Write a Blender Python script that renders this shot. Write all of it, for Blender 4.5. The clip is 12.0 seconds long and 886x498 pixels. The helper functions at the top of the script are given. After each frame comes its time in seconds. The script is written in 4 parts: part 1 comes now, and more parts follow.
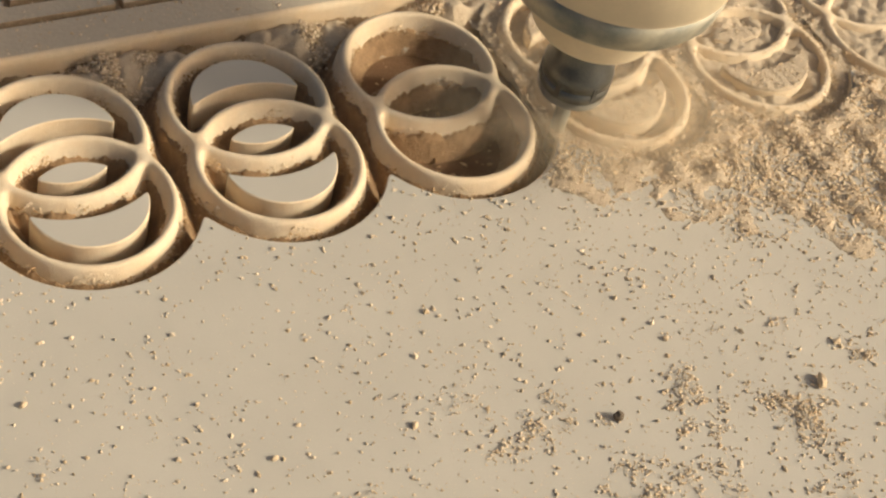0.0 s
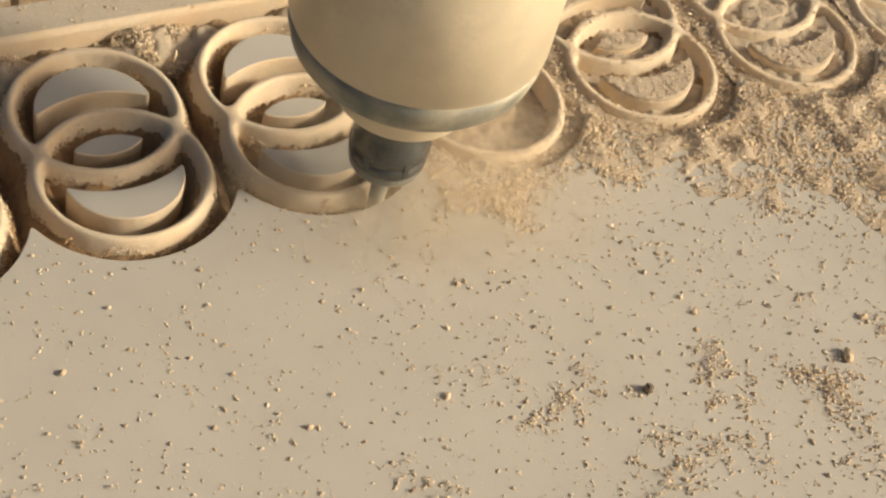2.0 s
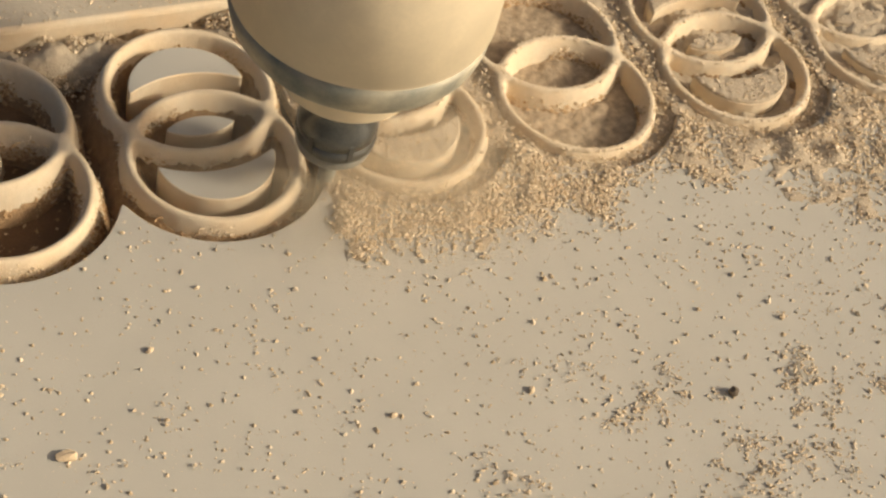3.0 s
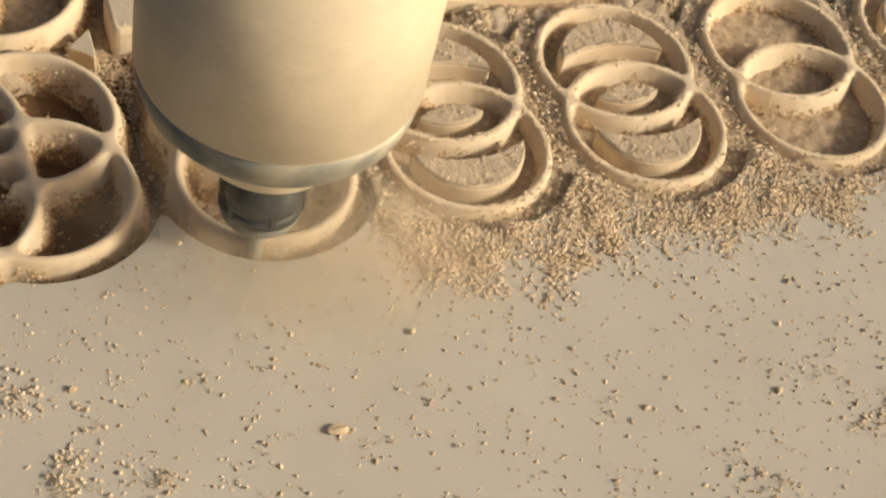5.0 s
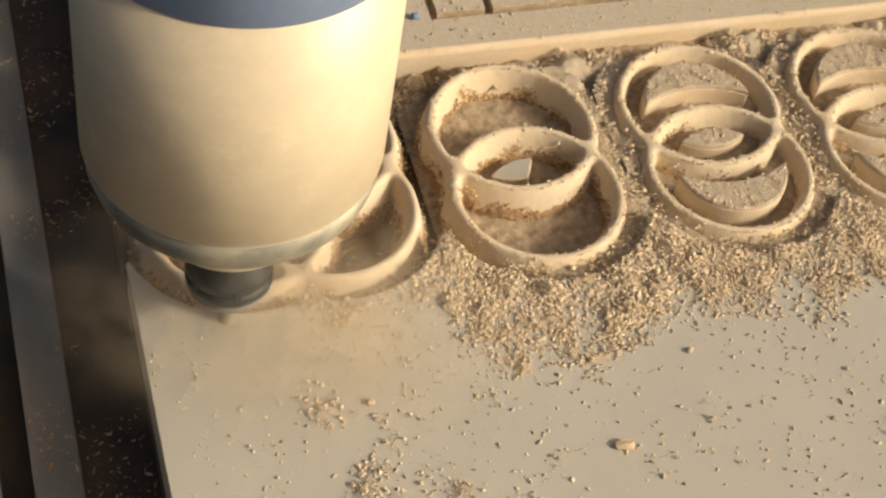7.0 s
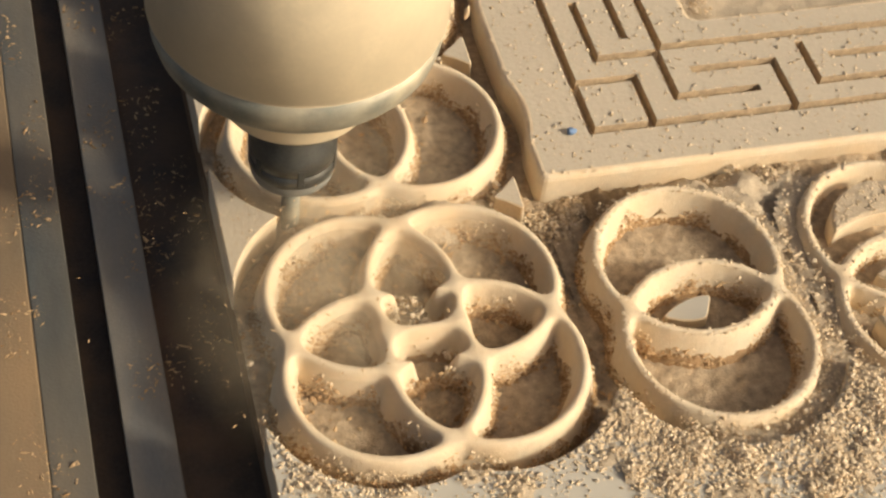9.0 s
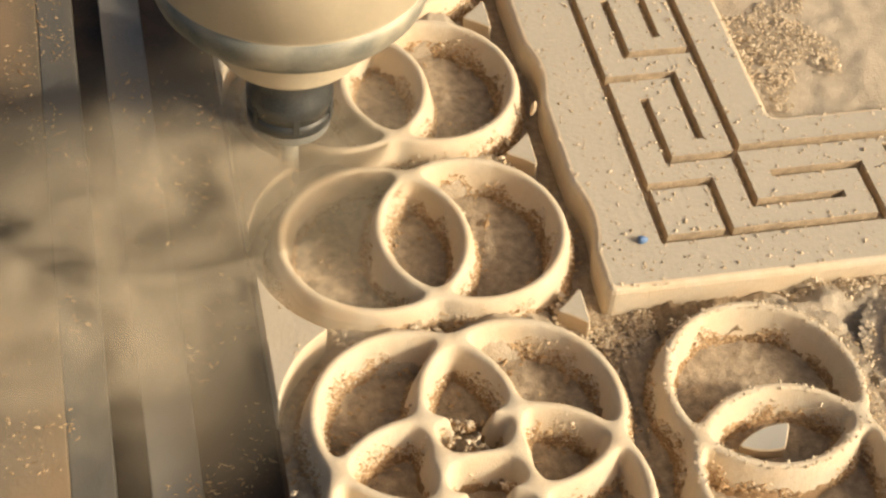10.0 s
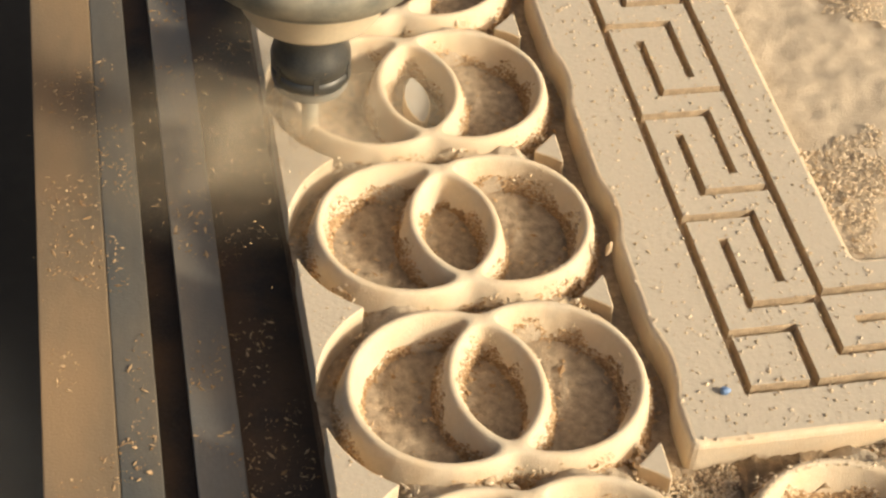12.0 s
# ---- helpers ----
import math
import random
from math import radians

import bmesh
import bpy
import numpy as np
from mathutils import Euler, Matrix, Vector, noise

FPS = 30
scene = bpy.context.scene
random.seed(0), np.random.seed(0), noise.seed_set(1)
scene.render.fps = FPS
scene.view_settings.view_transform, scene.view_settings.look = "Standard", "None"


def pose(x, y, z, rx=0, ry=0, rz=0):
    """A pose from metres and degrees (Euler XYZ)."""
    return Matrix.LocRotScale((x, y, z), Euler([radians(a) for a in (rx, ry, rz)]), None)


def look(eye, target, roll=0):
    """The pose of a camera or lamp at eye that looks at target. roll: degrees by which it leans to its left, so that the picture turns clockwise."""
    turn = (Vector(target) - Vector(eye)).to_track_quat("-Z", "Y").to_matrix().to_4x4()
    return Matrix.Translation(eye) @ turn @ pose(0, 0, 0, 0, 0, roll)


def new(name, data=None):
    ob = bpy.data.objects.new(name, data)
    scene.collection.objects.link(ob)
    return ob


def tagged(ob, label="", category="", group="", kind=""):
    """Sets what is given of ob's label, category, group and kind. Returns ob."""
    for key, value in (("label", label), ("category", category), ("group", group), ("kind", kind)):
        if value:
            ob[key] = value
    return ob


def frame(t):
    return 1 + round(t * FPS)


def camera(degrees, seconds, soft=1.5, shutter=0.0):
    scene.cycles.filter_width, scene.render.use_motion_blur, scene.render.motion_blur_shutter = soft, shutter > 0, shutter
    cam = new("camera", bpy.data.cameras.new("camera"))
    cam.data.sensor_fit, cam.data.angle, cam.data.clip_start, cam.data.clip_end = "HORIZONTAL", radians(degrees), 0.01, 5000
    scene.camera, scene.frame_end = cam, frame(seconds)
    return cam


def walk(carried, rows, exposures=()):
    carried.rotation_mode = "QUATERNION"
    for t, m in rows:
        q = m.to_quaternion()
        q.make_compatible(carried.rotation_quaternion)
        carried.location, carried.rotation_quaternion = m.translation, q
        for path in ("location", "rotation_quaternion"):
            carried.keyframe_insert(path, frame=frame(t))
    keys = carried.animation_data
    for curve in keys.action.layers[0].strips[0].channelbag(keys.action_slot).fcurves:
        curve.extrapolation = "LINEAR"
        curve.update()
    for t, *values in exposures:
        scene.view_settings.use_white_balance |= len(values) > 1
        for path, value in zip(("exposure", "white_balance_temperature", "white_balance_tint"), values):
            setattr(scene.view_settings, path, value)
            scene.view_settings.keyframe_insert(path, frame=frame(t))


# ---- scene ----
cam = camera(30.40, 12.0, soft=2.4)
PATH = [
    (0, (-0.0778, 0.0050, 0.5675), (0.3380, 0.5290, -0.1758), 16.47),
    (0.5, (-0.0735, 0.0029, 0.5650), (0.3420, 0.5201, -0.1831), 16.85),
    (1, (-0.0770, 0.0019, 0.5650), (0.3311, 0.5176, -0.1884), 16.42),
    (1.5, (-0.0852, 0.0032, 0.5653), (0.3189, 0.5199, -0.1895), 16.23),
    (2, (-0.0913, 0.0034, 0.5692), (0.3174, 0.5204, -0.1828), 16.74),
    (2.5, (-0.0986, 0.0041, 0.5684), (0.2981, 0.5272, -0.1859), 16.62),
    (3, (-0.1036, 0.0079, 0.5619), (0.2741, 0.5388, -0.1966), 16.86),
    (3.5, (-0.1129, 0.0087, 0.5658), (0.2384, 0.5460, -0.2010), 16.42),
    (3.7, (-0.1226, 0.0062, 0.5644), (0.2066, 0.5540, -0.2047), 15.11),
    (5.3, (-0.1811, 0.0225, 0.5557), (0.1492, 0.5746, -0.2099), 16.14),
    (5.5, (-0.1802, 0.0193, 0.5577), (0.1387, 0.5771, -0.2086), 15.04),
    (6, (-0.1959, 0.0225, 0.5581), (0.1093, 0.5867, -0.2090), 13.77),
    (6.5, (-0.2235, 0.0219, 0.5587), (0.0546, 0.5974, -0.2104), 12.34),
    (7, (-0.2468, 0.0292, 0.5620), (0.0114, 0.6113, -0.2091), 11.15),
    (7.2, (-0.2517, 0.0310, 0.5617), (-0.0004, 0.6140, -0.2109), 10.93),
    (8.8, (-0.2660, 0.1120, 0.5324), (-0.0378, 0.7066, -0.2386), 7.95),
    (9, (-0.2643, 0.1309, 0.5232), (-0.0354, 0.7340, -0.2409), 8.56),
    (9.5, (-0.2511, 0.1604, 0.5100), (-0.0486, 0.7790, -0.2492), 7.06),
    (10, (-0.2480, 0.1796, 0.5114), (-0.0569, 0.8100, -0.2411), 6.62),
    (10.5, (-0.2420, 0.1877, 0.5127), (-0.0566, 0.8262, -0.2343), 6.45),
    (11, (-0.2472, 0.2009, 0.5044), (-0.0739, 0.8498, -0.2365), 5.88),
    (11.5, (-0.2472, 0.2119, 0.5096), (-0.0737, 0.8690, -0.2240), 5.79),
    (12, (-0.2591, 0.2192, 0.5128), (-0.0812, 0.8875, -0.2096), 5.74),
]
walk(cam, [(t, look(eye, target, roll)) for t, eye, target, roll in PATH], exposures=[(0, -0.24, 7100, 10), (3.0, -0.40, 7100, 10), (7.2, -0.45, 7100, 10), (9.0, -0.27, 7100, 10), (12.0, -0.08, 7100, 10)])


from mathutils import geometry

# ---------------------------------------------------------------- light
world = bpy.data.worlds.new("world")
scene.world = world
world.use_nodes = True
wn, wl = world.node_tree.nodes, world.node_tree.links
sky = wn.new("ShaderNodeTexSky")
sky.sky_type, sky.sun_disc = "NISHITA", False
SUN_EL, SUN_AZ = 29.0, -33.0      # height, and direction from +x towards +y
sky.sun_elevation = radians(SUN_EL)
sky.sun_rotation = radians(90 - SUN_AZ)
sky.dust_density, sky.air_density, sky.ozone_density = 8.0, 0.7, 0.2      # hazy, milky sky
wl.new(sky.outputs[0], wn["Background"].inputs[0])
wn["Background"].inputs[1].default_value = 0.15
sun_data = bpy.data.lights.new("sun", "SUN")
sun_data.energy, sun_data.angle, sun_data.color = 4.2, radians(8.0), (1.0, 0.965, 0.88)
sun = new("sun", sun_data)
sun_dir = Vector((math.cos(radians(SUN_EL)) * math.cos(radians(SUN_AZ)), math.cos(radians(SUN_EL)) * math.sin(radians(SUN_AZ)), math.sin(radians(SUN_EL))))
sun.matrix_world = look(sun_dir * 3, (0, 0, 0))


# ---------------------------------------------------------------- materials
def material(name, base, rough=0.8, metal=0.0, scales=((900, 0.25), (60, 0.2)), bump=0.2, bump_scale=900, tint=None, spec=0.3, stretch=(1, 1, 1)):
    """A surface whose colour varies at two scales, with fine relief."""
    m = bpy.data.materials.new(name)
    m.use_nodes = True
    n, l = m.node_tree.nodes, m.node_tree.links
    bsdf = n["Principled BSDF"]
    co, lay = n.new("ShaderNodeTexCoord"), n.new("ShaderNodeMapping")
    lay.inputs["Scale"].default_value = stretch
    l.new(co.outputs["Object"], lay.inputs[0])
    col = n.new("ShaderNodeRGB")
    col.outputs[0].default_value = (*base, 1)
    last = col.outputs[0]
    for k, (scale, amount) in enumerate(scales):
        tex = n.new("ShaderNodeTexNoise")
        tex.inputs["Scale"].default_value = scale
        tex.inputs["Detail"].default_value = 4
        l.new(lay.outputs[0], tex.inputs["Vector"])
        ramp = n.new("ShaderNodeMapRange")
        ramp.inputs[1].default_value, ramp.inputs[2].default_value = 0.3, 0.7
        l.new(tex.outputs[0], ramp.inputs[0])
        mix = n.new("ShaderNodeMix")
        mix.data_type, mix.blend_type = "RGBA", "MIX"
        other = tint if (tint and k == len(scales) - 1) else tuple(c * (1 - amount) for c in base)
        mix.inputs[7].default_value = (*other, 1)
        gain = n.new("ShaderNodeMath")
        gain.operation = "MULTIPLY"
        gain.inputs[1].default_value = amount if (tint and k == len(scales) - 1) else 0.9
        l.new(ramp.outputs[0], gain.inputs[0])
        l.new(gain.outputs[0], mix.inputs[0])
        l.new(last, mix.inputs[6])
        last = mix.outputs[2]
    l.new(last, bsdf.inputs["Base Color"])
    bsdf.inputs["Roughness"].default_value = rough
    bsdf.inputs["Metallic"].default_value = metal
    bsdf.inputs["Specular IOR Level"].default_value = spec
    if bump:
        tex = n.new("ShaderNodeTexNoise")
        tex.inputs["Scale"].default_value = bump_scale
        tex.inputs["Detail"].default_value = 5
        l.new(co.outputs["Object"], tex.inputs["Vector"])
        bp = n.new("ShaderNodeBump")
        bp.inputs["Strength"].default_value = bump
        bp.inputs["Distance"].default_value = 0.0008
        l.new(tex.outputs[0], bp.inputs["Height"])
        l.new(bp.outputs[0], bsdf.inputs["Normal"])
    return m


MDF_TOP = material("mdf_face", (0.455, 0.420, 0.345), 0.55, bump=0.05, scales=((1500, 0.06), (22, 0.10)), spec=0.22)
MDF_CUT = material("mdf_cut", (0.70, 0.585, 0.41), 0.9, bump=0.5, bump_scale=1300, scales=((1600, 0.14), (320, 0.16), (70, 0.55)), tint=(0.66, 0.47, 0.27))
DUST = material("sawdust", (0.56, 0.45, 0.31), 0.95, bump=0.9, scales=((2500, 0.3), (200, 0.25)))
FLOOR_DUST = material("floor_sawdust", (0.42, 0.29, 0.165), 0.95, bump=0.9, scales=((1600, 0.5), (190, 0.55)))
# brown of the ring-wall banks: dust colour with shade at the foot mixed in
FOOT_SHADE_DUST = material("foot_shade_dust", (0.44, 0.275, 0.14), 0.95, bump=1.0, bump_scale=1100, scales=((1500, 0.4), (240, 0.45)))
PANEL_TOP = material("dusty_mdf_face", (0.51, 0.435, 0.325), 0.75, bump=0.45, bump_scale=420, scales=((1500, 0.10), (300, 0.16), (28, 0.12)), spec=0.15)
COLUMN_DUST = material("pale_floor_dust", (0.57, 0.43, 0.275), 0.95, bump=0.9, scales=((1500, 0.35), (260, 0.55)))
GROOVE_CUT = material("engraved_mdf", (0.60, 0.45, 0.28), 0.95, bump=0.7, scales=((1500, 0.2), (240, 0.4)))
SPOIL = material("spoilboard", (0.24, 0.135, 0.065), 0.95, bump=0.8, scales=((1000, 0.35), (70, 0.4)))
ALU = material("dusty_aluminium", (0.17, 0.175, 0.168), 0.5, 0.2, bump=0.3, scales=((700, 0.25), (90, 0.25), (24, 0.8)), tint=(0.33, 0.26, 0.17), stretch=(1, 0.4, 1))
RAIL_TAN = material("dusty_rail", (0.155, 0.13, 0.09), 0.75, 0.0, bump=0.4, scales=((900, 0.25), (160, 0.3), (22, 0.95)), tint=(0.29, 0.19, 0.10), stretch=(1, 0.35, 1))
SLATE = material("worn_steel", (0.115, 0.12, 0.112), 0.5, 0.2, bump=0.3, scales=((900, 0.2), (120, 0.3), (26, 0.8)), tint=(0.24, 0.19, 0.125), stretch=(1, 0.3, 1))
STEEL_DARK = material("dark_steel", (0.06, 0.047, 0.036), 0.55, 0.2, bump=0.3, scales=((600, 0.4), (34, 0.6)), tint=(0.17, 0.095, 0.045))
SPINDLE = material("dusty_spindle", (0.77, 0.645, 0.435), 0.46, 0.05, bump=0.06, scales=((500, 0.12), (70, 0.22), (16, 0.75)), tint=(0.63, 0.53, 0.36), spec=0.55)
BARE = material("bare_metal", (0.17, 0.182, 0.158), 0.55, 0.3, bump=0.15, scales=((900, 0.3), (60, 0.8)), tint=(0.54, 0.47, 0.33))
NUT = material("black_nut", (0.12, 0.127, 0.122), 0.28, 0.7, bump=0.05, scales=((900, 0.3), (120, 0.25)), tint=(0.25, 0.22, 0.17))
NUT_RIM = material("nut_rim", (0.27, 0.265, 0.23), 0.6, 0.2, bump=0.1)
BLUE = material("blue_paint", (0.20, 0.30, 0.50), 0.45, bump=0.05, scales=((500, 0.1), (20, 0.3)), tint=(0.5, 0.45, 0.36))
BLUE_BIT = material("blue_plastic", (0.16, 0.26, 0.42), 0.35, bump=0.0)
STONE = material("dark_chip", (0.16, 0.12, 0.08), 0.8, bump=0.08, bump_scale=700)
CHIP = material("pale_chip", (0.68, 0.52, 0.33), 0.9, bump=0.08, bump_scale=900)
FLOOR = material("floor_dark", (0.065, 0.056, 0.042), 1.0, bump=0.3, bump_scale=60, scales=((40, 0.3), (4, 0.3)))


def crumb_material(name, light, dark):
    """Loose crumbs: each takes its own shade."""
    m = bpy.data.materials.new(name)
    m.use_nodes = True
    n, l = m.node_tree.nodes, m.node_tree.links
    geo = n.new("ShaderNodeNewGeometry")
    mix = n.new("ShaderNodeMix")
    mix.data_type = "RGBA"
    mix.inputs[6].default_value, mix.inputs[7].default_value = (*light, 1), (*dark, 1)
    power = n.new("ShaderNodeMath")
    power.operation = "POWER"
    power.inputs[1].default_value = 1.2
    l.new(geo.outputs["Random Per Island"], power.inputs[0])
    l.new(power.outputs[0], mix.inputs[0])
    l.new(mix.outputs[2], n["Principled BSDF"].inputs["Base Color"])
    n["Principled BSDF"].inputs["Roughness"].default_value = 0.95
    n["Principled BSDF"].inputs["Specular IOR Level"].default_value = 0.1
    return m


CRUMB = crumb_material("crumbs", (0.72, 0.59, 0.41), (0.50, 0.37, 0.225))
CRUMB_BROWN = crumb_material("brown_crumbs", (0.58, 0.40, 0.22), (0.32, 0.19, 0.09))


def haze_material(name, most):
    """Airborne dust: thin veils, densest in the middle of each one, torn by noise."""
    m = bpy.data.materials.new(name)
    m.use_nodes = True
    n, l = m.node_tree.nodes, m.node_tree.links
    n.remove(n["Principled BSDF"])
    co, mp, grad = n.new("ShaderNodeTexCoord"), n.new("ShaderNodeMapping"), n.new("ShaderNodeTexGradient")
    grad.gradient_type = "SPHERICAL"
    mp.inputs["Scale"].default_value = (2, 2, 0)
    mp.inputs["Location"].default_value = (-1, -1, 0)
    l.new(co.outputs["UV"], mp.inputs[0])
    l.new(mp.outputs[0], grad.inputs[0])
    tex = n.new("ShaderNodeTexNoise")
    tex.inputs["Scale"].default_value, tex.inputs["Detail"].default_value, tex.inputs["Distortion"].default_value = 26, 4, 1.0
    l.new(co.outputs["Object"], tex.inputs["Vector"])
    rng = n.new("ShaderNodeMapRange")
    rng.inputs[1].default_value, rng.inputs[2].default_value, rng.inputs[4].default_value = 0.28, 0.70, most
    l.new(tex.outputs[0], rng.inputs[0])
    ease = n.new("ShaderNodeMath")
    ease.operation = "POWER"
    ease.inputs[1].default_value = 1.4
    l.new(grad.outputs[1], ease.inputs[0])
    mul = n.new("ShaderNodeMath")
    mul.operation = "MULTIPLY"
    l.new(ease.outputs[0], mul.inputs[0])
    l.new(rng.outputs[0], mul.inputs[1])
    clear, dust, mix = n.new("ShaderNodeBsdfTransparent"), n.new("ShaderNodeBsdfDiffuse"), n.new("ShaderNodeMixShader")
    dust.inputs[0].default_value = (0.72, 0.58, 0.38, 1)
    l.new(mul.outputs[0], mix.inputs[0])
    l.new(clear.outputs[0], mix.inputs[1])
    l.new(dust.outputs[0], mix.inputs[2])
    l.new(mix.outputs[0], n["Material Output"].inputs[0])
    return m


HAZE = haze_material("airborne_dust", 0.40)
THICK_HAZE = haze_material("dense_airborne_dust", 0.44)


# ---------------------------------------------------------------- mesh helpers
def mesh_of(name, verts, faces, mats, idx=None, smooth=False):
    me = bpy.data.meshes.new(name)
    me.from_pydata(verts, [], faces)
    for m in mats:
        me.materials.append(m)
    if idx is not None:
        me.polygons.foreach_set("material_index", idx)
    if smooth:
        me.polygons.foreach_set("use_smooth", [True] * len(faces))
    me.update()
    return me


def part(name, data, parent, label="", m=None):
    ob = new(name, data)
    ob.parent = parent
    if m is not None:
        ob.matrix_local = m
    return tagged(ob, label)


def empty(name, m, label, category, group="", kind=""):
    ob = new(name)
    ob.matrix_world = m
    return tagged(ob, label, category, group, kind)


def box(x0, x1, y0, y1, z0, z1, bevel=0.0):
    bm = bmesh.new()
    bmesh.ops.create_cube(bm, size=1)
    for v in bm.verts:
        v.co = Vector(((x0 + x1) / 2 + v.co.x * (x1 - x0), (y0 + y1) / 2 + v.co.y * (y1 - y0), (z0 + z1) / 2 + v.co.z * (z1 - z0)))
    if bevel:
        bmesh.ops.bevel(bm, geom=bm.edges[:], offset=bevel, segments=2, affect="EDGES", profile=0.6)
    return bm


def to_mesh(name, bm, mat, smooth=False):
    me = bpy.data.meshes.new(name)
    bmesh.ops.recalc_face_normals(bm, faces=bm.faces[:])
    bm.to_mesh(me)
    bm.free()
    me.materials.append(mat)
    if smooth:
        for f in me.polygons:
            f.use_smooth = True
    return me


def lathe(name, profile, mat, steps=64):
    """A turned shape from (radius, height) pairs."""
    verts, faces = [], []
    for r, z in profile:
        for k in range(steps):
            a = 2 * math.pi * k / steps
            verts.append((r * math.cos(a), r * math.sin(a), z))
    for i in range(len(profile) - 1):
        for k in range(steps):
            faces.append((i * steps + k, i * steps + (k + 1) % steps, (i + 1) * steps + (k + 1) % steps, (i + 1) * steps + k))
    return mesh_of(name, verts, faces, [mat], smooth=True)


def contours(f, x0, x1, y0, y1, step):
    """Closed outlines of f = 0 on a grid, the inside (f < 0) on their left."""
    nx, ny = int(round((x1 - x0) / step)) + 1, int(round((y1 - y0) / step)) + 1
    xs, ys = np.linspace(x0, x1, nx), np.linspace(y0, y1, ny)
    X, Y = np.meshgrid(xs, ys, indexing="ij")
    F = f(X, Y)
    F[np.abs(F) < 1e-7] = 1e-7
    F[0, :], F[-1, :], F[:, 0], F[:, -1] = [np.abs(a) + 1e-5 for a in (F[0, :], F[-1, :], F[:, 0], F[:, -1])]
    inside = F < 0
    follow = {}

    def cross(i, j, k, l):
        a, b = F[i, j], F[k, l]
        t = a / (a - b)
        return (xs[i] + (xs[k] - xs[i]) * t, ys[j] + (ys[l] - ys[j]) * t)

    code = inside[:-1, :-1] * 1 + inside[1:, :-1] * 2 + inside[1:, 1:] * 4 + inside[:-1, 1:] * 8
    table = {1: ((3, 0),), 2: ((0, 1),), 3: ((3, 1),), 4: ((1, 2),), 5: ((3, 0), (1, 2)), 6: ((0, 2),), 7: ((3, 2),), 8: ((2, 3),), 9: ((2, 0),),
             10: ((0, 1), (2, 3)), 11: ((2, 1),), 12: ((1, 3),), 13: ((1, 0),), 14: ((0, 3),)}
    spot = {}
    for i, j in zip(*np.nonzero((code > 0) & (code < 15))):
        edges = (("h", i, j), ("v", i + 1, j), ("h", i, j + 1), ("v", i, j))
        ends = ((i, j, i + 1, j), (i + 1, j, i + 1, j + 1), (i, j + 1, i + 1, j + 1), (i, j, i, j + 1))
        for a, b in table[int(code[i, j])]:
            for e in (a, b):
                if edges[e] not in spot:
                    spot[edges[e]] = cross(*ends[e])
            follow[edges[b]] = edges[a]
    loops = []
    while follow:
        start = next(iter(follow))
        loop, at = [], start
        while at in follow:
            loop.append(spot[at])
            at = follow.pop(at)
        if len(loop) > 8:
            loops.append(np.array(loop))
    return loops


def even(loop, step):
    """The closed loop with even spacing."""
    p = np.vstack([loop, loop[:1]])
    s = np.concatenate([[0], np.cumsum(np.hypot(*np.diff(p, axis=0).T))])
    n = max(12, int(s[-1] / step))
    q = np.linspace(0, s[-1], n, endpoint=False)
    return np.stack([np.interp(q, s, p[:, 0]), np.interp(q, s, p[:, 1])], 1)


def soften(loop, times):
    for _ in range(times):
        loop = 0.5 * loop + 0.25 * (np.roll(loop, 1, 0) + np.roll(loop, -1, 0))
    return loop


def inset(loop, d):
    """The loop moved d into the material on its left."""
    t = np.roll(loop, -1, 0) - np.roll(loop, 1, 0)
    t /= np.hypot(*t.T)[:, None] + 1e-12
    return loop + d * np.stack([-t[:, 1], t[:, 0]], 1)


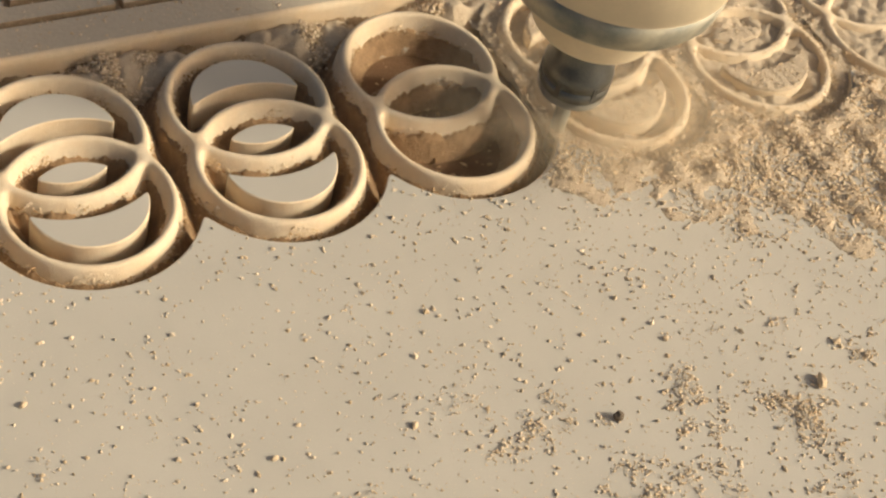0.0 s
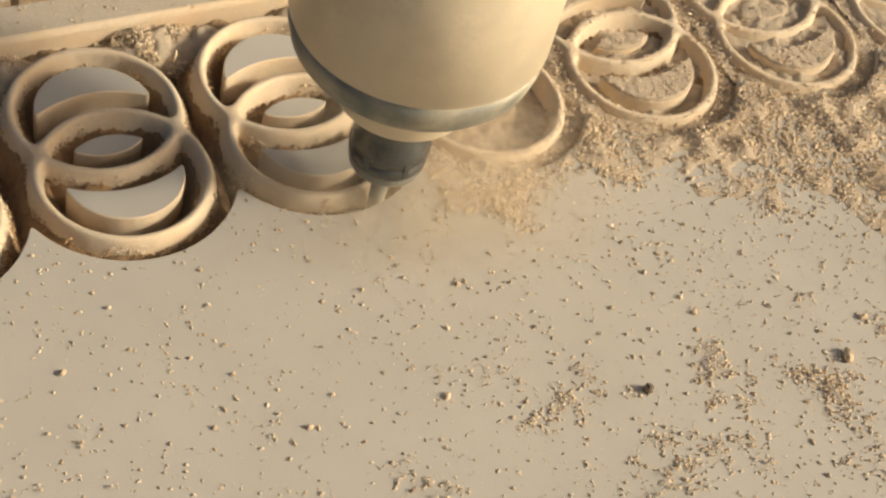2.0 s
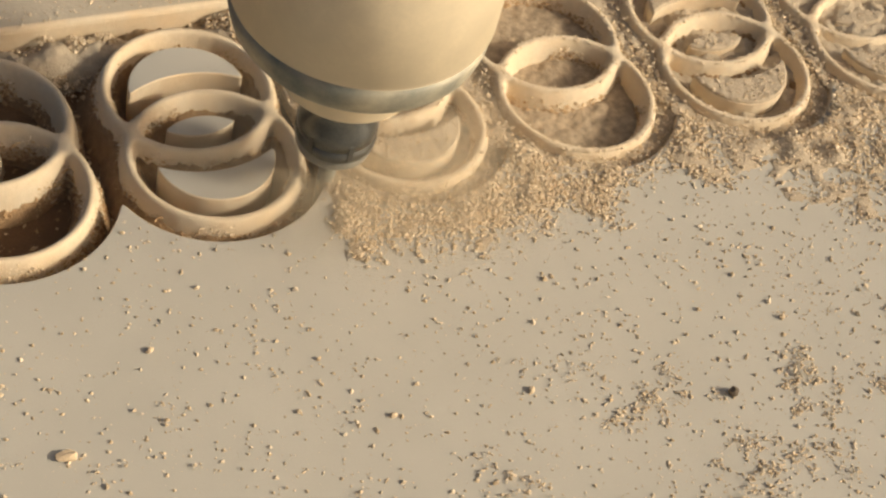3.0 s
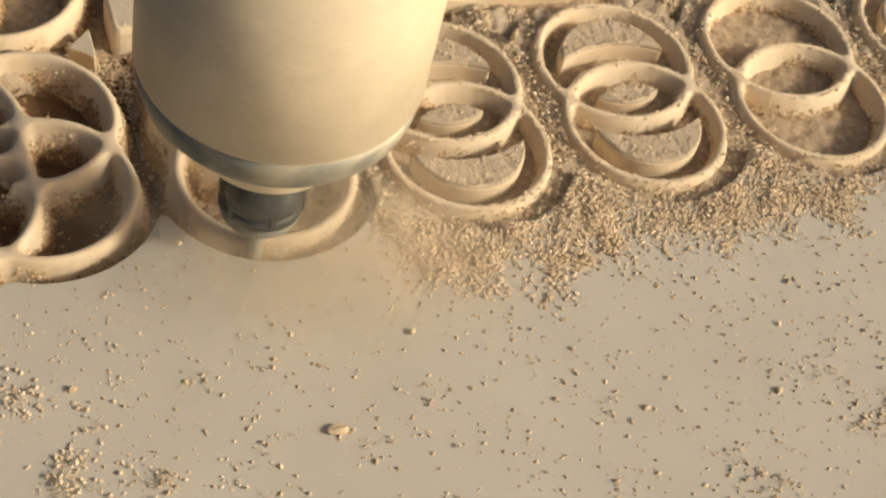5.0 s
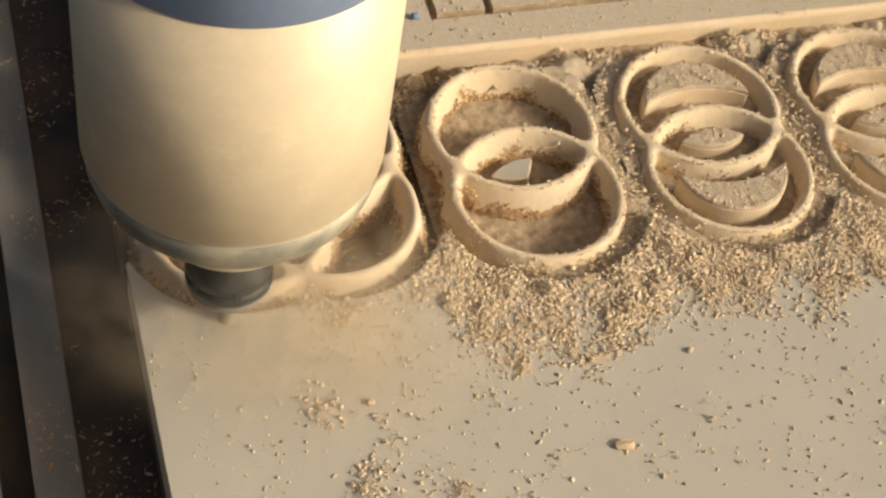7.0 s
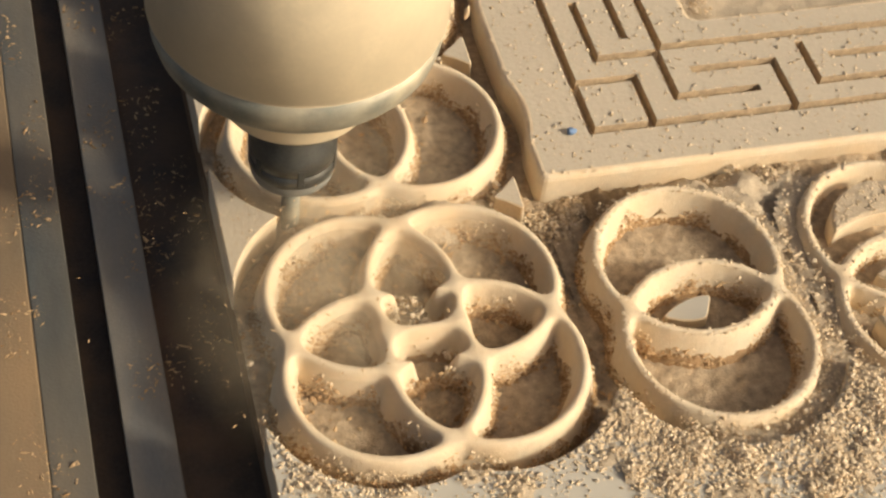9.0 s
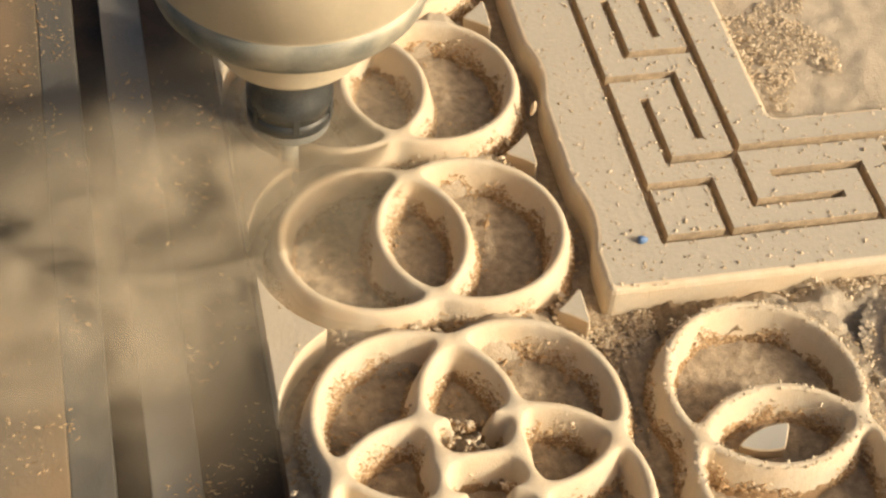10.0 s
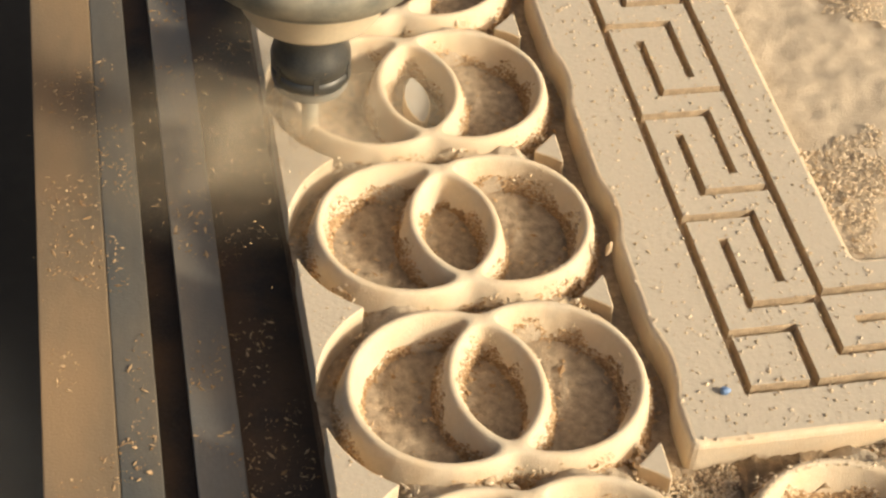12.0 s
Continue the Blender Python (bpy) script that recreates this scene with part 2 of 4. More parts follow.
def slab(name, loops, levels, mats, wob=0.0, gaps=(), round_over=False):
    """A plate with the outlines given: levels are (height, inset) from the bottom up; the top is closed but for the gaps. mats: side, top."""
    verts, faces, idx, top_loops = [], [], [], []
    for lp in loops:
        n, base = len(lp), len(verts)
        for z, d in levels:
            q = inset(lp, d)
            for x, y in q:
                w = wob * noise.noise((x * 220, y * 220, z * 90)) if wob and z < 0 else 0
                verts.append((x + w, y + w, z))
        for k in range(len(levels) - 1):
            for i in range(n):
                a, b = base + k * n + i, base + k * n + (i + 1) % n
                faces.append((a, b, b + n, a + n))
                idx.append(0 if k < len(levels) - 2 else 0)
        top_loops.append(list(range(base + (len(levels) - 1) * n, base + len(levels) * n)))
    for lp in gaps:
        top_loops.append(list(range(len(verts), len(verts) + len(lp))))
        verts += [(x, y, levels[-1][0]) for x, y in lp]
    flat = [i for lp in top_loops for i in lp]
    back = {k: v for k, v in enumerate(flat)}
    pts, edges, o = [Vector(verts[i][:2]) for i in flat], [], 0
    for lp in top_loops:
        edges += [(o + i, o + (i + 1) % len(lp)) for i in range(len(lp))]
        o += len(lp)
    vs, _, tri, orig, _, _ = geometry.delaunay_2d_cdt(pts, edges, [], 2, 1e-7)
    zt = levels[-1][0]
    extra = {}
    for k, src in enumerate(orig):
        if not src:
            extra[k] = len(verts)
            verts.append((vs[k].x, vs[k].y, zt))
    # keep the triangles that lie inside by even-odd count
    seg = np.array([[*pts[a], *pts[b]] for a, b in edges])
    for t in tri:
        c = (vs[t[0]] + vs[t[1]] + vs[t[2]]) / 3
        up = (seg[:, 1] > c.y) != (seg[:, 3] > c.y)
        s = seg[up]
        if len(s) and int(np.sum(s[:, 0] + (c.y - s[:, 1]) / (s[:, 3] - s[:, 1]) * (s[:, 2] - s[:, 0]) > c.x)) % 2:
            faces.append(tuple(back[orig[k][0]] if orig[k] else extra[k] for k in t))
            idx.append(1)
    me = mesh_of(name, verts, faces, mats, idx, smooth=round_over)
    bm = bmesh.new()
    bm.from_mesh(me)
    bmesh.ops.recalc_face_normals(bm, faces=bm.faces[:])
    bm.to_mesh(me)
    bm.free()
    return me


# ---------------------------------------------------------------- the plan
R, WALL, STEP, SLOT, THICK = 0.042, 0.0050, 0.042, 0.0105, 0.020   # ring radius, ring wall, centre offset, cutter slot, sheet
COL_X, ROW_Y, CORNER_Y = -0.1245, 0.501, 0.5070
ROW_X = [-0.0050, 0.0930, 0.1878, 0.2833, 0.3790, 0.4746, 0.5702]
COL_Y = [0.6188 + 0.0915 * k for k in range(5)]
EDGE = -0.197
H = STEP / 2
CIRCLES = [(COL_X + a * H, CORNER_Y + b * H) for a in (-1, 1) for b in (-1, 1)]
CIRCLES += [(x, ROW_Y + b * H) for x in ROW_X for b in (-1, 1)]
CIRCLES += [(COL_X + a * H, y) for y in COL_Y for a in (-1, 1)]


def near(X, Y, centres):
    return np.min([np.hypot(X - a, Y - b) for a, b in centres], axis=0)


def smin(a, b, k):
    h = np.clip(0.5 + 0.5 * (b - a) / k, 0, 1)
    return b * (1 - h) + a * h - k * h * (1 - h)


def rings(centres, k=0.0035):
    def f(X, Y):
        d = None
        for a, b in centres:
            e = np.abs(np.hypot(X - a, Y - b) - (R - WALL / 2)) - WALL / 2
            d = e if d is None else smin(d, e, k)
        return d
    return f


RIDGE = ((-THICK, -0.0046), (-0.014, -0.0029), (-0.0085, -0.0015), (-0.0046, -0.0005), (-0.0026, 0.0001), (-0.0013, 0.0006), (-0.0005, 0.0011), (0.0, 0.0018))
LIP = ((-THICK, 0.0), (-0.0005, 0.0), (0.0, 0.0005))


def ring_unit(name, centres, half, k=0.0035):
    loops = [soften(even(l, 0.0012), 4) for l in contours(rings(centres, k), -half[0], half[0], -half[1], half[1], 0.0011)]
    return slab(name, loops, RIDGE, [MDF_CUT, MDF_CUT], 0.00015, (), True)


PAIR = [(0, -H), (0, H)]
pair_mesh = ring_unit("ring_pair", PAIR, (0.047, 0.068))
pair_side = ring_unit("ring_pair_across", [(-H, 0), (H, 0)], (0.068, 0.047))
QUAD = [(a * H, b * H) for a in (-1, 1) for b in (-1, 1)]


def quad_shape(X, Y):
    """Four rings that run into one another; two knots and a short bar are left of their crossing in the middle."""
    f = rings(QUAD, 0.0030)(X, Y)
    f = -smin(-f, np.hypot(X, Y * 0.66) - 0.0118, 0.006)
    bar = np.hypot(np.maximum(np.abs(X) - 0.013, 0), Y + 0.0005) - 0.0022
    return smin(smin(f, bar, 0.002), near(X, Y, [(-0.0152, 0), (0.0152, 0)]) - 0.0046, 0.003)


quad_loops = [soften(even(l, 0.0012), 9) for l in contours(quad_shape, -0.068, 0.068, -0.068, 0.068, 0.0011)]
quad_mesh = slab("ring_quad", quad_loops, RIDGE, [MDF_CUT, MDF_CUT], 0.00015, (), True)


def split_rings(me, centres):
    """One mesh for each ring: the faces nearest to its own centre line, shaded as one with the rest."""
    co = np.empty(len(me.vertices) * 3)
    me.vertices.foreach_get("co", co)
    co = co.reshape(-1, 3)
    nor = np.array([v.normal[:] for v in me.vertices])
    faces = [tuple(f.vertices) for f in me.polygons]
    mid = np.array([co[list(f)].mean(axis=0) for f in faces])
    own = np.argmin([np.abs(np.hypot(mid[:, 0] - p, mid[:, 1] - q) - (R - WALL / 2)) for p, q in centres], axis=0)
    out = []
    for k in range(len(centres)):
        mine = [f for f, o in zip(faces, own) if o == k]
        used = sorted({i for f in mine for i in f})
        at = {i: j for j, i in enumerate(used)}
        ring = mesh_of("ring", co[used].tolist(), [tuple(at[i] for i in f) for f in mine], [MDF_CUT], smooth=True)
        ring.normals_split_custom_set_from_vertices([tuple(nor[i]) for i in used])
        out.append(ring)
    return out


def ornament(meshes, x, y, label):
    ob = empty("interlaced_ring_ornament", pose(x, y, 0), label, "carved ornament", "ring ornaments of the border")
    for me in meshes:
        part("ring", me, ob)


pair_rings, side_rings, quad_rings = split_rings(pair_mesh, PAIR), split_rings(pair_side, [(-H, 0), (H, 0)]), split_rings(quad_mesh, QUAD)
for x in ROW_X:
    ornament(pair_rings, x, ROW_Y, "pair of interlaced rings cut from pale MDF, dusted")
for y in COL_Y:
    ornament(side_rings, COL_X, y, "pair of interlaced rings cut from pale MDF, dusted")
ornament(quad_rings, COL_X, CORNER_Y, "corner ornament of four interlaced MDF rings, sawdust inside")


# ---------------------------------------------------------------- machine bed
bed = empty("router_table", pose(0, 0, 0), "dusty metal router table with grooved rails", "machine table")
part("bed_plate", to_mesh("bed_plate", box(-0.2475, 1.2, -0.6, 2.0, -0.075, -0.041, 0.001), STEEL_DARK), bed, "black steel bed plate")
part("rail", to_mesh("rail", box(-0.2475, -0.2275, -0.6, 2.0, -0.0409, -0.037, 0.0008), ALU), bed, "worn grey metal rail")
part("groove", to_mesh("groove", box(-0.2605, -0.2477, -0.6, 2.0, -0.075, -0.050), STEEL_DARK), bed, "dark slot between the rails")
part("rail", to_mesh("rail", box(-0.3085, -0.2782, -0.6, 2.0, -0.075, -0.037, 0.0008), RAIL_TAN), bed, "tan dust-covered metal rail")
part("rail", to_mesh("rail", box(-0.2780, -0.2607, -0.6, 2.0, -0.075, -0.0374, 0.0008), SLATE), bed, "worn slate-grey metal strip")
part("bed_frame", to_mesh("bed_frame", box(-0.29, 1.2, -0.6, 2.0, -0.25, -0.0755, 0.002), STEEL_DARK), bed)
floor = new("floor", to_mesh("floor", box(-6, 8, -6, 8, -0.9, -0.85), FLOOR))
tagged(floor, "dark dusty workshop floor", "floor", kind="structure")
spoil = new("spoilboard", to_mesh("spoilboard", box(EDGE + 0.0005, 1.2, -0.6, 2.0, -0.0409, -THICK - 0.0002, 0.0005), SPOIL))
tagged(spoil, "brown scored spoilboard under the sheet, covered in dust", "board")


# ---------------------------------------------------------------- the sheet
def outer_sheet(X, Y):
    return np.maximum.reduce([R + SLOT - near(X, Y, CIRCLES), EDGE - X, X - 0.85, Y - ROW_Y, -0.30 - Y])


loops = [soften(even(l, 0.003), 1) for l in contours(outer_sheet, -0.21, 0.86, -0.31, 0.52, 0.002)]
loops = [l for l in loops if len(l) > 200]
sheet = new("mdf_sheet", slab("mdf_sheet", loops, LIP, [MDF_CUT, MDF_TOP]))
tagged(sheet, "smooth beige MDF sheet with scalloped cut edge", "board")

KEY_L, KEY_B, KEY_IN_X, KEY_IN_Y = -0.0545, 0.5755, 0.0480, 0.6655


def key_sheet(X, Y):
    inner = np.minimum(X - KEY_IN_X, Y - KEY_IN_Y)
    return np.maximum.reduce([R + SLOT - near(X, Y, CIRCLES), KEY_L - X, KEY_B - Y, X - 0.86, Y - 1.30, inner])


def meander():
    """The engraved lines as (x0, y0, x1, y1) centre lines."""
    lines = [(-0.0232, 0.600, -0.0232, 1.29), (0.0255, 0.648, 0.0255, 1.29), (-0.0232, 0.600, 0.84, 0.600), (0.0285, 0.648, 0.84, 0.648)]
    lines += [(-0.0232, 0.6302, 0.0068, 0.6302), (0.0068, 0.600, 0.0068, 0.6302)]
    for k in range(9):
        c, d = 0.6986 + 0.0685 * k, 0.6449 + 0.0693 * k
        lines += [(-0.0232, c, 0.0105, c), (0.0105, c - 0.040, 0.0105, c)]
        lines += [(-0.0075, d, -0.0075, d + 0.0375), (-0.0075, d, 0.0225, d)]
    lines += [(0.0229, 0.6150, 0.0229, 0.6449), (0.0229, 0.6150, 0.0631, 0.6150)]
    for k in range(10):
        c = 0.0780 + 0.0716 * k
        lines += [(c, 0.600, c, 0.6312), (c - 0.040, 0.6312, c, 0.6312), (c + 0.0176, 0.6145, c + 0.0176, 0.6400), (c + 0.0176, 0.6145, c + 0.057, 0.6145)]
    return lines


GROOVE_W, GROOVE_D = 0.0043, 0.0058
BAND = [(-0.032, 0.592), (0.85, 0.592), (0.85, 0.656), (0.036, 0.656), (0.036, 1.294), (-0.032, 1.294)]


def meander_mesh():
    """The engraved band: flat cells, sunk where a line runs, with upright walls between."""
    w = GROOVE_W / 2
    rects = [(min(a, c) - w, max(a, c) + w, min(b, d) - w, max(b, d) + w) for a, b, c, d in meander()]
    xs = sorted({round(v, 5) for r in rects for v in r[:2]} | {-0.032, 0.036, 0.85})
    ys = sorted({round(v, 5) for r in rects for v in r[2:]} | {0.592, 0.656, 1.294})
    xs, ys = [v for v in xs if -0.0321 < v < 0.8501], [v for v in ys if 0.5919 < v < 1.2941]
    cx, cy = (np.array(xs[1:]) + np.array(xs[:-1])) / 2, (np.array(ys[1:]) + np.array(ys[:-1])) / 2
    X, Y = np.meshgrid(cx, cy, indexing="ij")
    state = np.where((X < 0.036) | (Y < 0.656), 1, 0)
    for x0, x1, y0, y1 in rects:
        state[(X > x0) & (X < x1) & (Y > y0) & (Y < y1) & (state > 0)] = 2
    verts, faces, idx = [], [], []

    def quad(a, b, c, d, m):
        k = len(verts)
        verts.extend((a, b, c, d))
        faces.append((k, k + 1, k + 2, k + 3))
        idx.append(m)

    for i in range(len(cx)):
        for j in range(len(cy)):
            st = state[i, j]
            if not st:
                continue
            z = 0.0 if st == 1 else -GROOVE_D
            x0, x1, y0, y1 = xs[i], xs[i + 1], ys[j], ys[j + 1]
            quad((x0, y0, z), (x1, y0, z), (x1, y1, z), (x0, y1, z), 0 if st == 1 else 1)
            if i + 1 < len(cx) and state[i + 1, j] and state[i + 1, j] != st:
                quad((x1, y0, 0), (x1, y1, 0), (x1, y1, -GROOVE_D), (x1, y0, -GROOVE_D), 1)
            if j + 1 < len(cy) and state[i, j + 1] and state[i, j + 1] != st:
                quad((x0, y1, 0), (x1, y1, 0), (x1, y1, -GROOVE_D), (x0, y1, -GROOVE_D), 1)
    return mesh_of("meander_band", verts, faces, [PANEL_TOP, GROOVE_CUT], idx)


loops = [soften(even(l, 0.002), 1) for l in contours(key_sheet, -0.07, 0.87, 0.56, 1.31, 0.0025)]
loops = [l for l in loops if len(l) > 200]
SOFT_LIP = ((-THICK, 0.0), (-0.0028, 0.0), (-0.0010, 0.0006), (-0.0002, 0.0016), (0.0, 0.0028))
fret = empty("fret_panel", pose(0, 0, 0), "beige MDF frame panel engraved with a square meander, dusty", "carved panel")
part("border", slab("fret_border", loops, SOFT_LIP, [MDF_CUT, PANEL_TOP], 0.0, [np.array(BAND)]), fret)
part("meander_band", meander_mesh(), fret, "band of engraved meander grooves")


# ---------------------------------------------------------------- offcuts left in the slots
def offcut(name, f, x0, x1, y0, y1, label, category, z=0.0, tip=(0, 0)):
    for lp in contours(f, x0, x1, y0, y1, 0.0008):
        lp = soften(even(lp, 0.0012), 1)
        if len(lp) < 14:
            continue
        c = lp.mean(axis=0)
        ob = new(name, slab(name, [lp - c], LIP, [MDF_CUT, PANEL_TOP if name in ("edge_offcut", "wedge_offcut") else MDF_TOP]))
        ob.matrix_world = pose(c[0], c[1], z, tip[0], tip[1], 0)
        tagged(ob, label, category, name + "s in the cut border")


for k in range(5):
    y = COL_Y[0] - 0.0457 + 0.0915 * k
    offcut("edge_offcut", lambda X, Y: np.maximum.reduce([R + SLOT - near(X, Y, CIRCLES), EDGE - X, X - COL_X]), EDGE - 0.004, -0.150, y - 0.05, y + 0.05,
           "small triangular MDF offcut with beige face at the edge", "offcut")
    offcut("wedge_offcut", lambda X, Y: np.maximum.reduce([R + SLOT - near(X, Y, CIRCLES), X + 0.0648, COL_X - X]), -0.10, -0.060, y - 0.03, y + 0.03,
           "small triangular MDF wedge lying loose in the slot", "offcut", -0.0048, (4, -5))
chip_lens = lambda X, Y: np.maximum.reduce([np.hypot(X - ROW_X[0], Y - ROW_Y - H) - 0.0265, np.hypot(X - ROW_X[0], Y - ROW_Y + H) - 0.0265, X - ROW_X[0] - 0.004 - 0.5 * (Y - ROW_Y)])
offcut("lens_offcut", chip_lens, ROW_X[0] - 0.03, ROW_X[0] + 0.03, ROW_Y - 0.02, ROW_Y + 0.02, "broken half of a pointed oval waste piece, tilted", "offcut", -0.009, (8, -10))
CUT = 0.0098


def crescent(a, sign):
    return lambda X, Y: np.maximum(np.hypot(X - a, Y - ROW_Y - sign * H) - (R - WALL - CUT + 0.001), R + CUT - np.hypot(X - a, Y - ROW_Y + sign * H))


def lens(cs):
    return lambda X, Y: np.maximum.reduce([np.hypot(X - a, Y - b) - (R - WALL - CUT) for a, b in cs])


for k in (1, 2, 4, 5):
    x = ROW_X[k]
    for sign in (1, -1):
        y = ROW_Y + sign * H
        offcut("crescent_offcut", crescent(x, sign), x - 0.045, x + 0.045, y - 0.045, y + 0.045, "crescent-shaped waste piece with smooth beige face", "offcut", -0.0006, (0.4 * sign, 0.5))
    offcut("lens_offcut", lens([(x, ROW_Y - H), (x, ROW_Y + H)]), x - 0.04, x + 0.04, ROW_Y - 0.03, ROW_Y + 0.03, "pointed oval waste piece, its face dusty", "offcut", -0.004, (2, 1))
offcut("lens_offcut", lens([(COL_X - H, COL_Y[2]), (COL_X + H, COL_Y[2])]), COL_X - 0.03, COL_X + 0.03, COL_Y[2] - 0.04, COL_Y[2] + 0.04, "pointed oval waste piece, its face dusty", "offcut", -0.009, (1, 2))


# ---------------------------------------------------------------- sawdust
rng = np.random.default_rng(7)
OCTA_V = np.array([(1, 0, 0), (-1, 0, 0), (0, 1, 0), (0, -1, 0), (0, 0, 1), (0, 0, -1)], float)
OCTA_F = np.array([(0, 2, 4), (2, 1, 4), (1, 3, 4), (3, 0, 4), (2, 0, 5), (1, 2, 5), (3, 1, 5), (0, 3, 5)])


def crumbs(name, pts, size, mat, label, long=1.0, parent=None):
    """Many small uneven grains at pts (n x 3) with radii size (n), one object."""
    n = len(pts)
    v = np.repeat(OCTA_V[None], n, 0) * rng.uniform(0.55, 1.35, (n, 6, 1))
    v *= np.stack([rng.uniform(0.7, 1.3 * long, n), rng.uniform(0.7, 1.2, n), rng.uniform(0.45, 0.95, n)], 1)[:, None, :]
    a, b = rng.uniform(0, 2 * math.pi, n), rng.uniform(-0.5, 0.5, n)
    ca, sa, cb, sb = np.cos(a), np.sin(a), np.cos(b), np.sin(b)
    x = v[..., 0] * cb[:, None] + v[..., 2] * sb[:, None]
    z = -v[..., 0] * sb[:, None] + v[..., 2] * cb[:, None]
    w = np.stack([x * ca[:, None] - v[..., 1] * sa[:, None], x * sa[:, None] + v[..., 1] * ca[:, None], z], 2)
    w = w * size[:, None, None] + pts[:, None, :]
    faces = (OCTA_F[None] + 6 * np.arange(n)[:, None, None]).reshape(-1, 3)
    me = mesh_of(name, w.reshape(-1, 3).tolist(), faces.tolist(), [mat])
    ob = new(name, me)
    return tagged(ob, label, "sawdust", kind="stuff")


def on_sheet(x, y):
    return (near(x, y, CIRCLES) > R + SLOT + 0.0005) & (x > EDGE) & ((y < ROW_Y) | ((x > KEY_L) & (y > KEY_B) & ((x < KEY_IN_X) | (y < KEY_IN_Y))))


def field(x, y, scale, seed):
    return np.array([noise.noise((a * scale, b * scale, seed)) for a, b in zip(x, y)])


def sizes(n, low, high, power=3.0):
    return low + (high - low) * rng.uniform(0, 1, n) ** power


# thin scatter over the whole sheet
n = 24000
x, y = rng.uniform(EDGE, 0.62, n), rng.uniform(0.20, 0.50, n)
keep = on_sheet(x, y) & (rng.uniform(0, 1, n) < 0.30 + 0.5 * (field(x, y, 30, 1.5) > 0.05) + 0.35 * np.clip((x - 0.15) / 0.2, 0, 1))
x, y = x[keep], y[keep]
s = sizes(len(x), 0.00015, 0.00115, 3.3)
crumbs("loose_crumbs", np.stack([x, y, s * 0.3], 1), s, CRUMB, "thin scatter of pale sawdust crumbs on the sheet")
n = 4400
x, y = rng.uniform(EDGE, 0.62, n), rng.uniform(0.20, 0.50, n)
keep = on_sheet(x, y) & (rng.uniform(0, 1, n) < 0.15 + 0.55 * np.clip((x - 0.05) / 0.25, 0, 1) + 0.2 * (field(x, y, 45, 6.5) > 0.1))
x, y = x[keep], y[keep]
s = sizes(len(x), 0.0005, 0.0015, 2.4)
crumbs("coarse_crumbs", np.stack([x, y, s * 0.4], 1), s, CRUMB, "single coarse tan crumbs strewn over the sheet", 1.15)

# old clusters along the front
n = 85000
x = rng.uniform(-0.16, 0.60, n)
y = np.where(x < 0.15, 0.333 - 0.22 * x, 0.300 - 0.11 * (x - 0.15)) - 0.006 + rng.normal(0, 0.024, n)
d = field(x, y, 38, 4.2) + 0.6 * field(x, y, 110, 9.1)
keep = on_sheet(x, y) & (rng.uniform(0, 1, n) < np.clip((d + np.where(x > 0.2, 0.12, 0.0)) / 0.62, 0, 1) ** 2.2 * np.clip(np.abs(x - 0.06) * 3.0, 0.06, 0.75))
x, y, d = x[keep], y[keep], d[keep]
s = sizes(len(x), 0.00022, 0.0012, 2.6)
crumbs("sawdust_clusters", np.stack([x, y, s * 0.4 + rng.uniform(0, 1, len(x)) * np.clip(d - 0.3, 0, 1) * 0.006], 1), s, CRUMB, "uneven clusters of tan sawdust crumbs on the sheet")

def mound(name, x0, x1, y0, y1, height, label, step=0.0022):
    """A low smooth bank of packed dust on the sheet; it dips under the sheet where height is nil."""
    nx, ny = int((x1 - x0) / step), int((y1 - y0) / step)
    X, Y = np.meshgrid(np.linspace(x0, x1, nx + 1), np.linspace(y0, y1, ny + 1), indexing="ij")
    Z = height(X.ravel(), Y.ravel())
    lies = near(X.ravel(), Y.ravel(), CIRCLES) > R + SLOT + 0.0006
    Z = np.where(Z > 0, Z, -0.0012)
    verts = np.stack([X.ravel(), Y.ravel(), Z], 1).tolist()
    faces = [(i * (ny + 1) + j, (i + 1) * (ny + 1) + j, (i + 1) * (ny + 1) + j + 1, i * (ny + 1) + j + 1) for i in range(nx) for j in range(ny)]
    faces = [f for f in faces if all(lies[k] for k in f) and any(Z[k] > 0 for k in f)]
    return tagged(new(name, mesh_of(name, verts, faces, [DUST], smooth=True)), label, "sawdust", kind="stuff")


# thick drift where the cutter has been before
n = 95000
x, y = rng.uniform(0.27, 0.66, n), rng.uniform(0.24, 0.50, n)
edge = y - (0.424 - (x - 0.323) * 0.66)
d = np.clip((edge + 0.012 + 0.03 * field(x, y, 45, 2.2)) / 0.05, 0, 1)
keep = on_sheet(x, y) & (rng.uniform(0, 1, n) < d ** 1.5)
x, y, d = x[keep], y[keep], d[keep]
s = sizes(len(x), 0.0003, 0.0013, 2.6)
h = d * np.clip(0.3 + field(x, y, 80, 5.5), 0, 1) * 0.007
def drift_height(x, y):
    d = np.clip((y - (0.424 - (x - 0.323) * 0.66) + 0.012 + 0.03 * field(x, y, 45, 2.2)) / 0.05, 0, 1) * (x > 0.275)
    return d * np.clip(0.35 + field(x, y, 80, 5.5), 0, 1) * 0.0058 - 0.0007 + 0.0006 * field(x, y, 260, 1.1)


mound("drift_base", 0.27, 0.66, 0.24, 0.50, drift_height, "bank of fine tan dust on the sheet")
crumbs("sawdust_drift", np.stack([x, y, s * 0.4 + h * rng.uniform(0, 1, len(x)) ** 0.5], 1), s, CRUMB, "thick drift of coarse tan sawdust on the sheet")

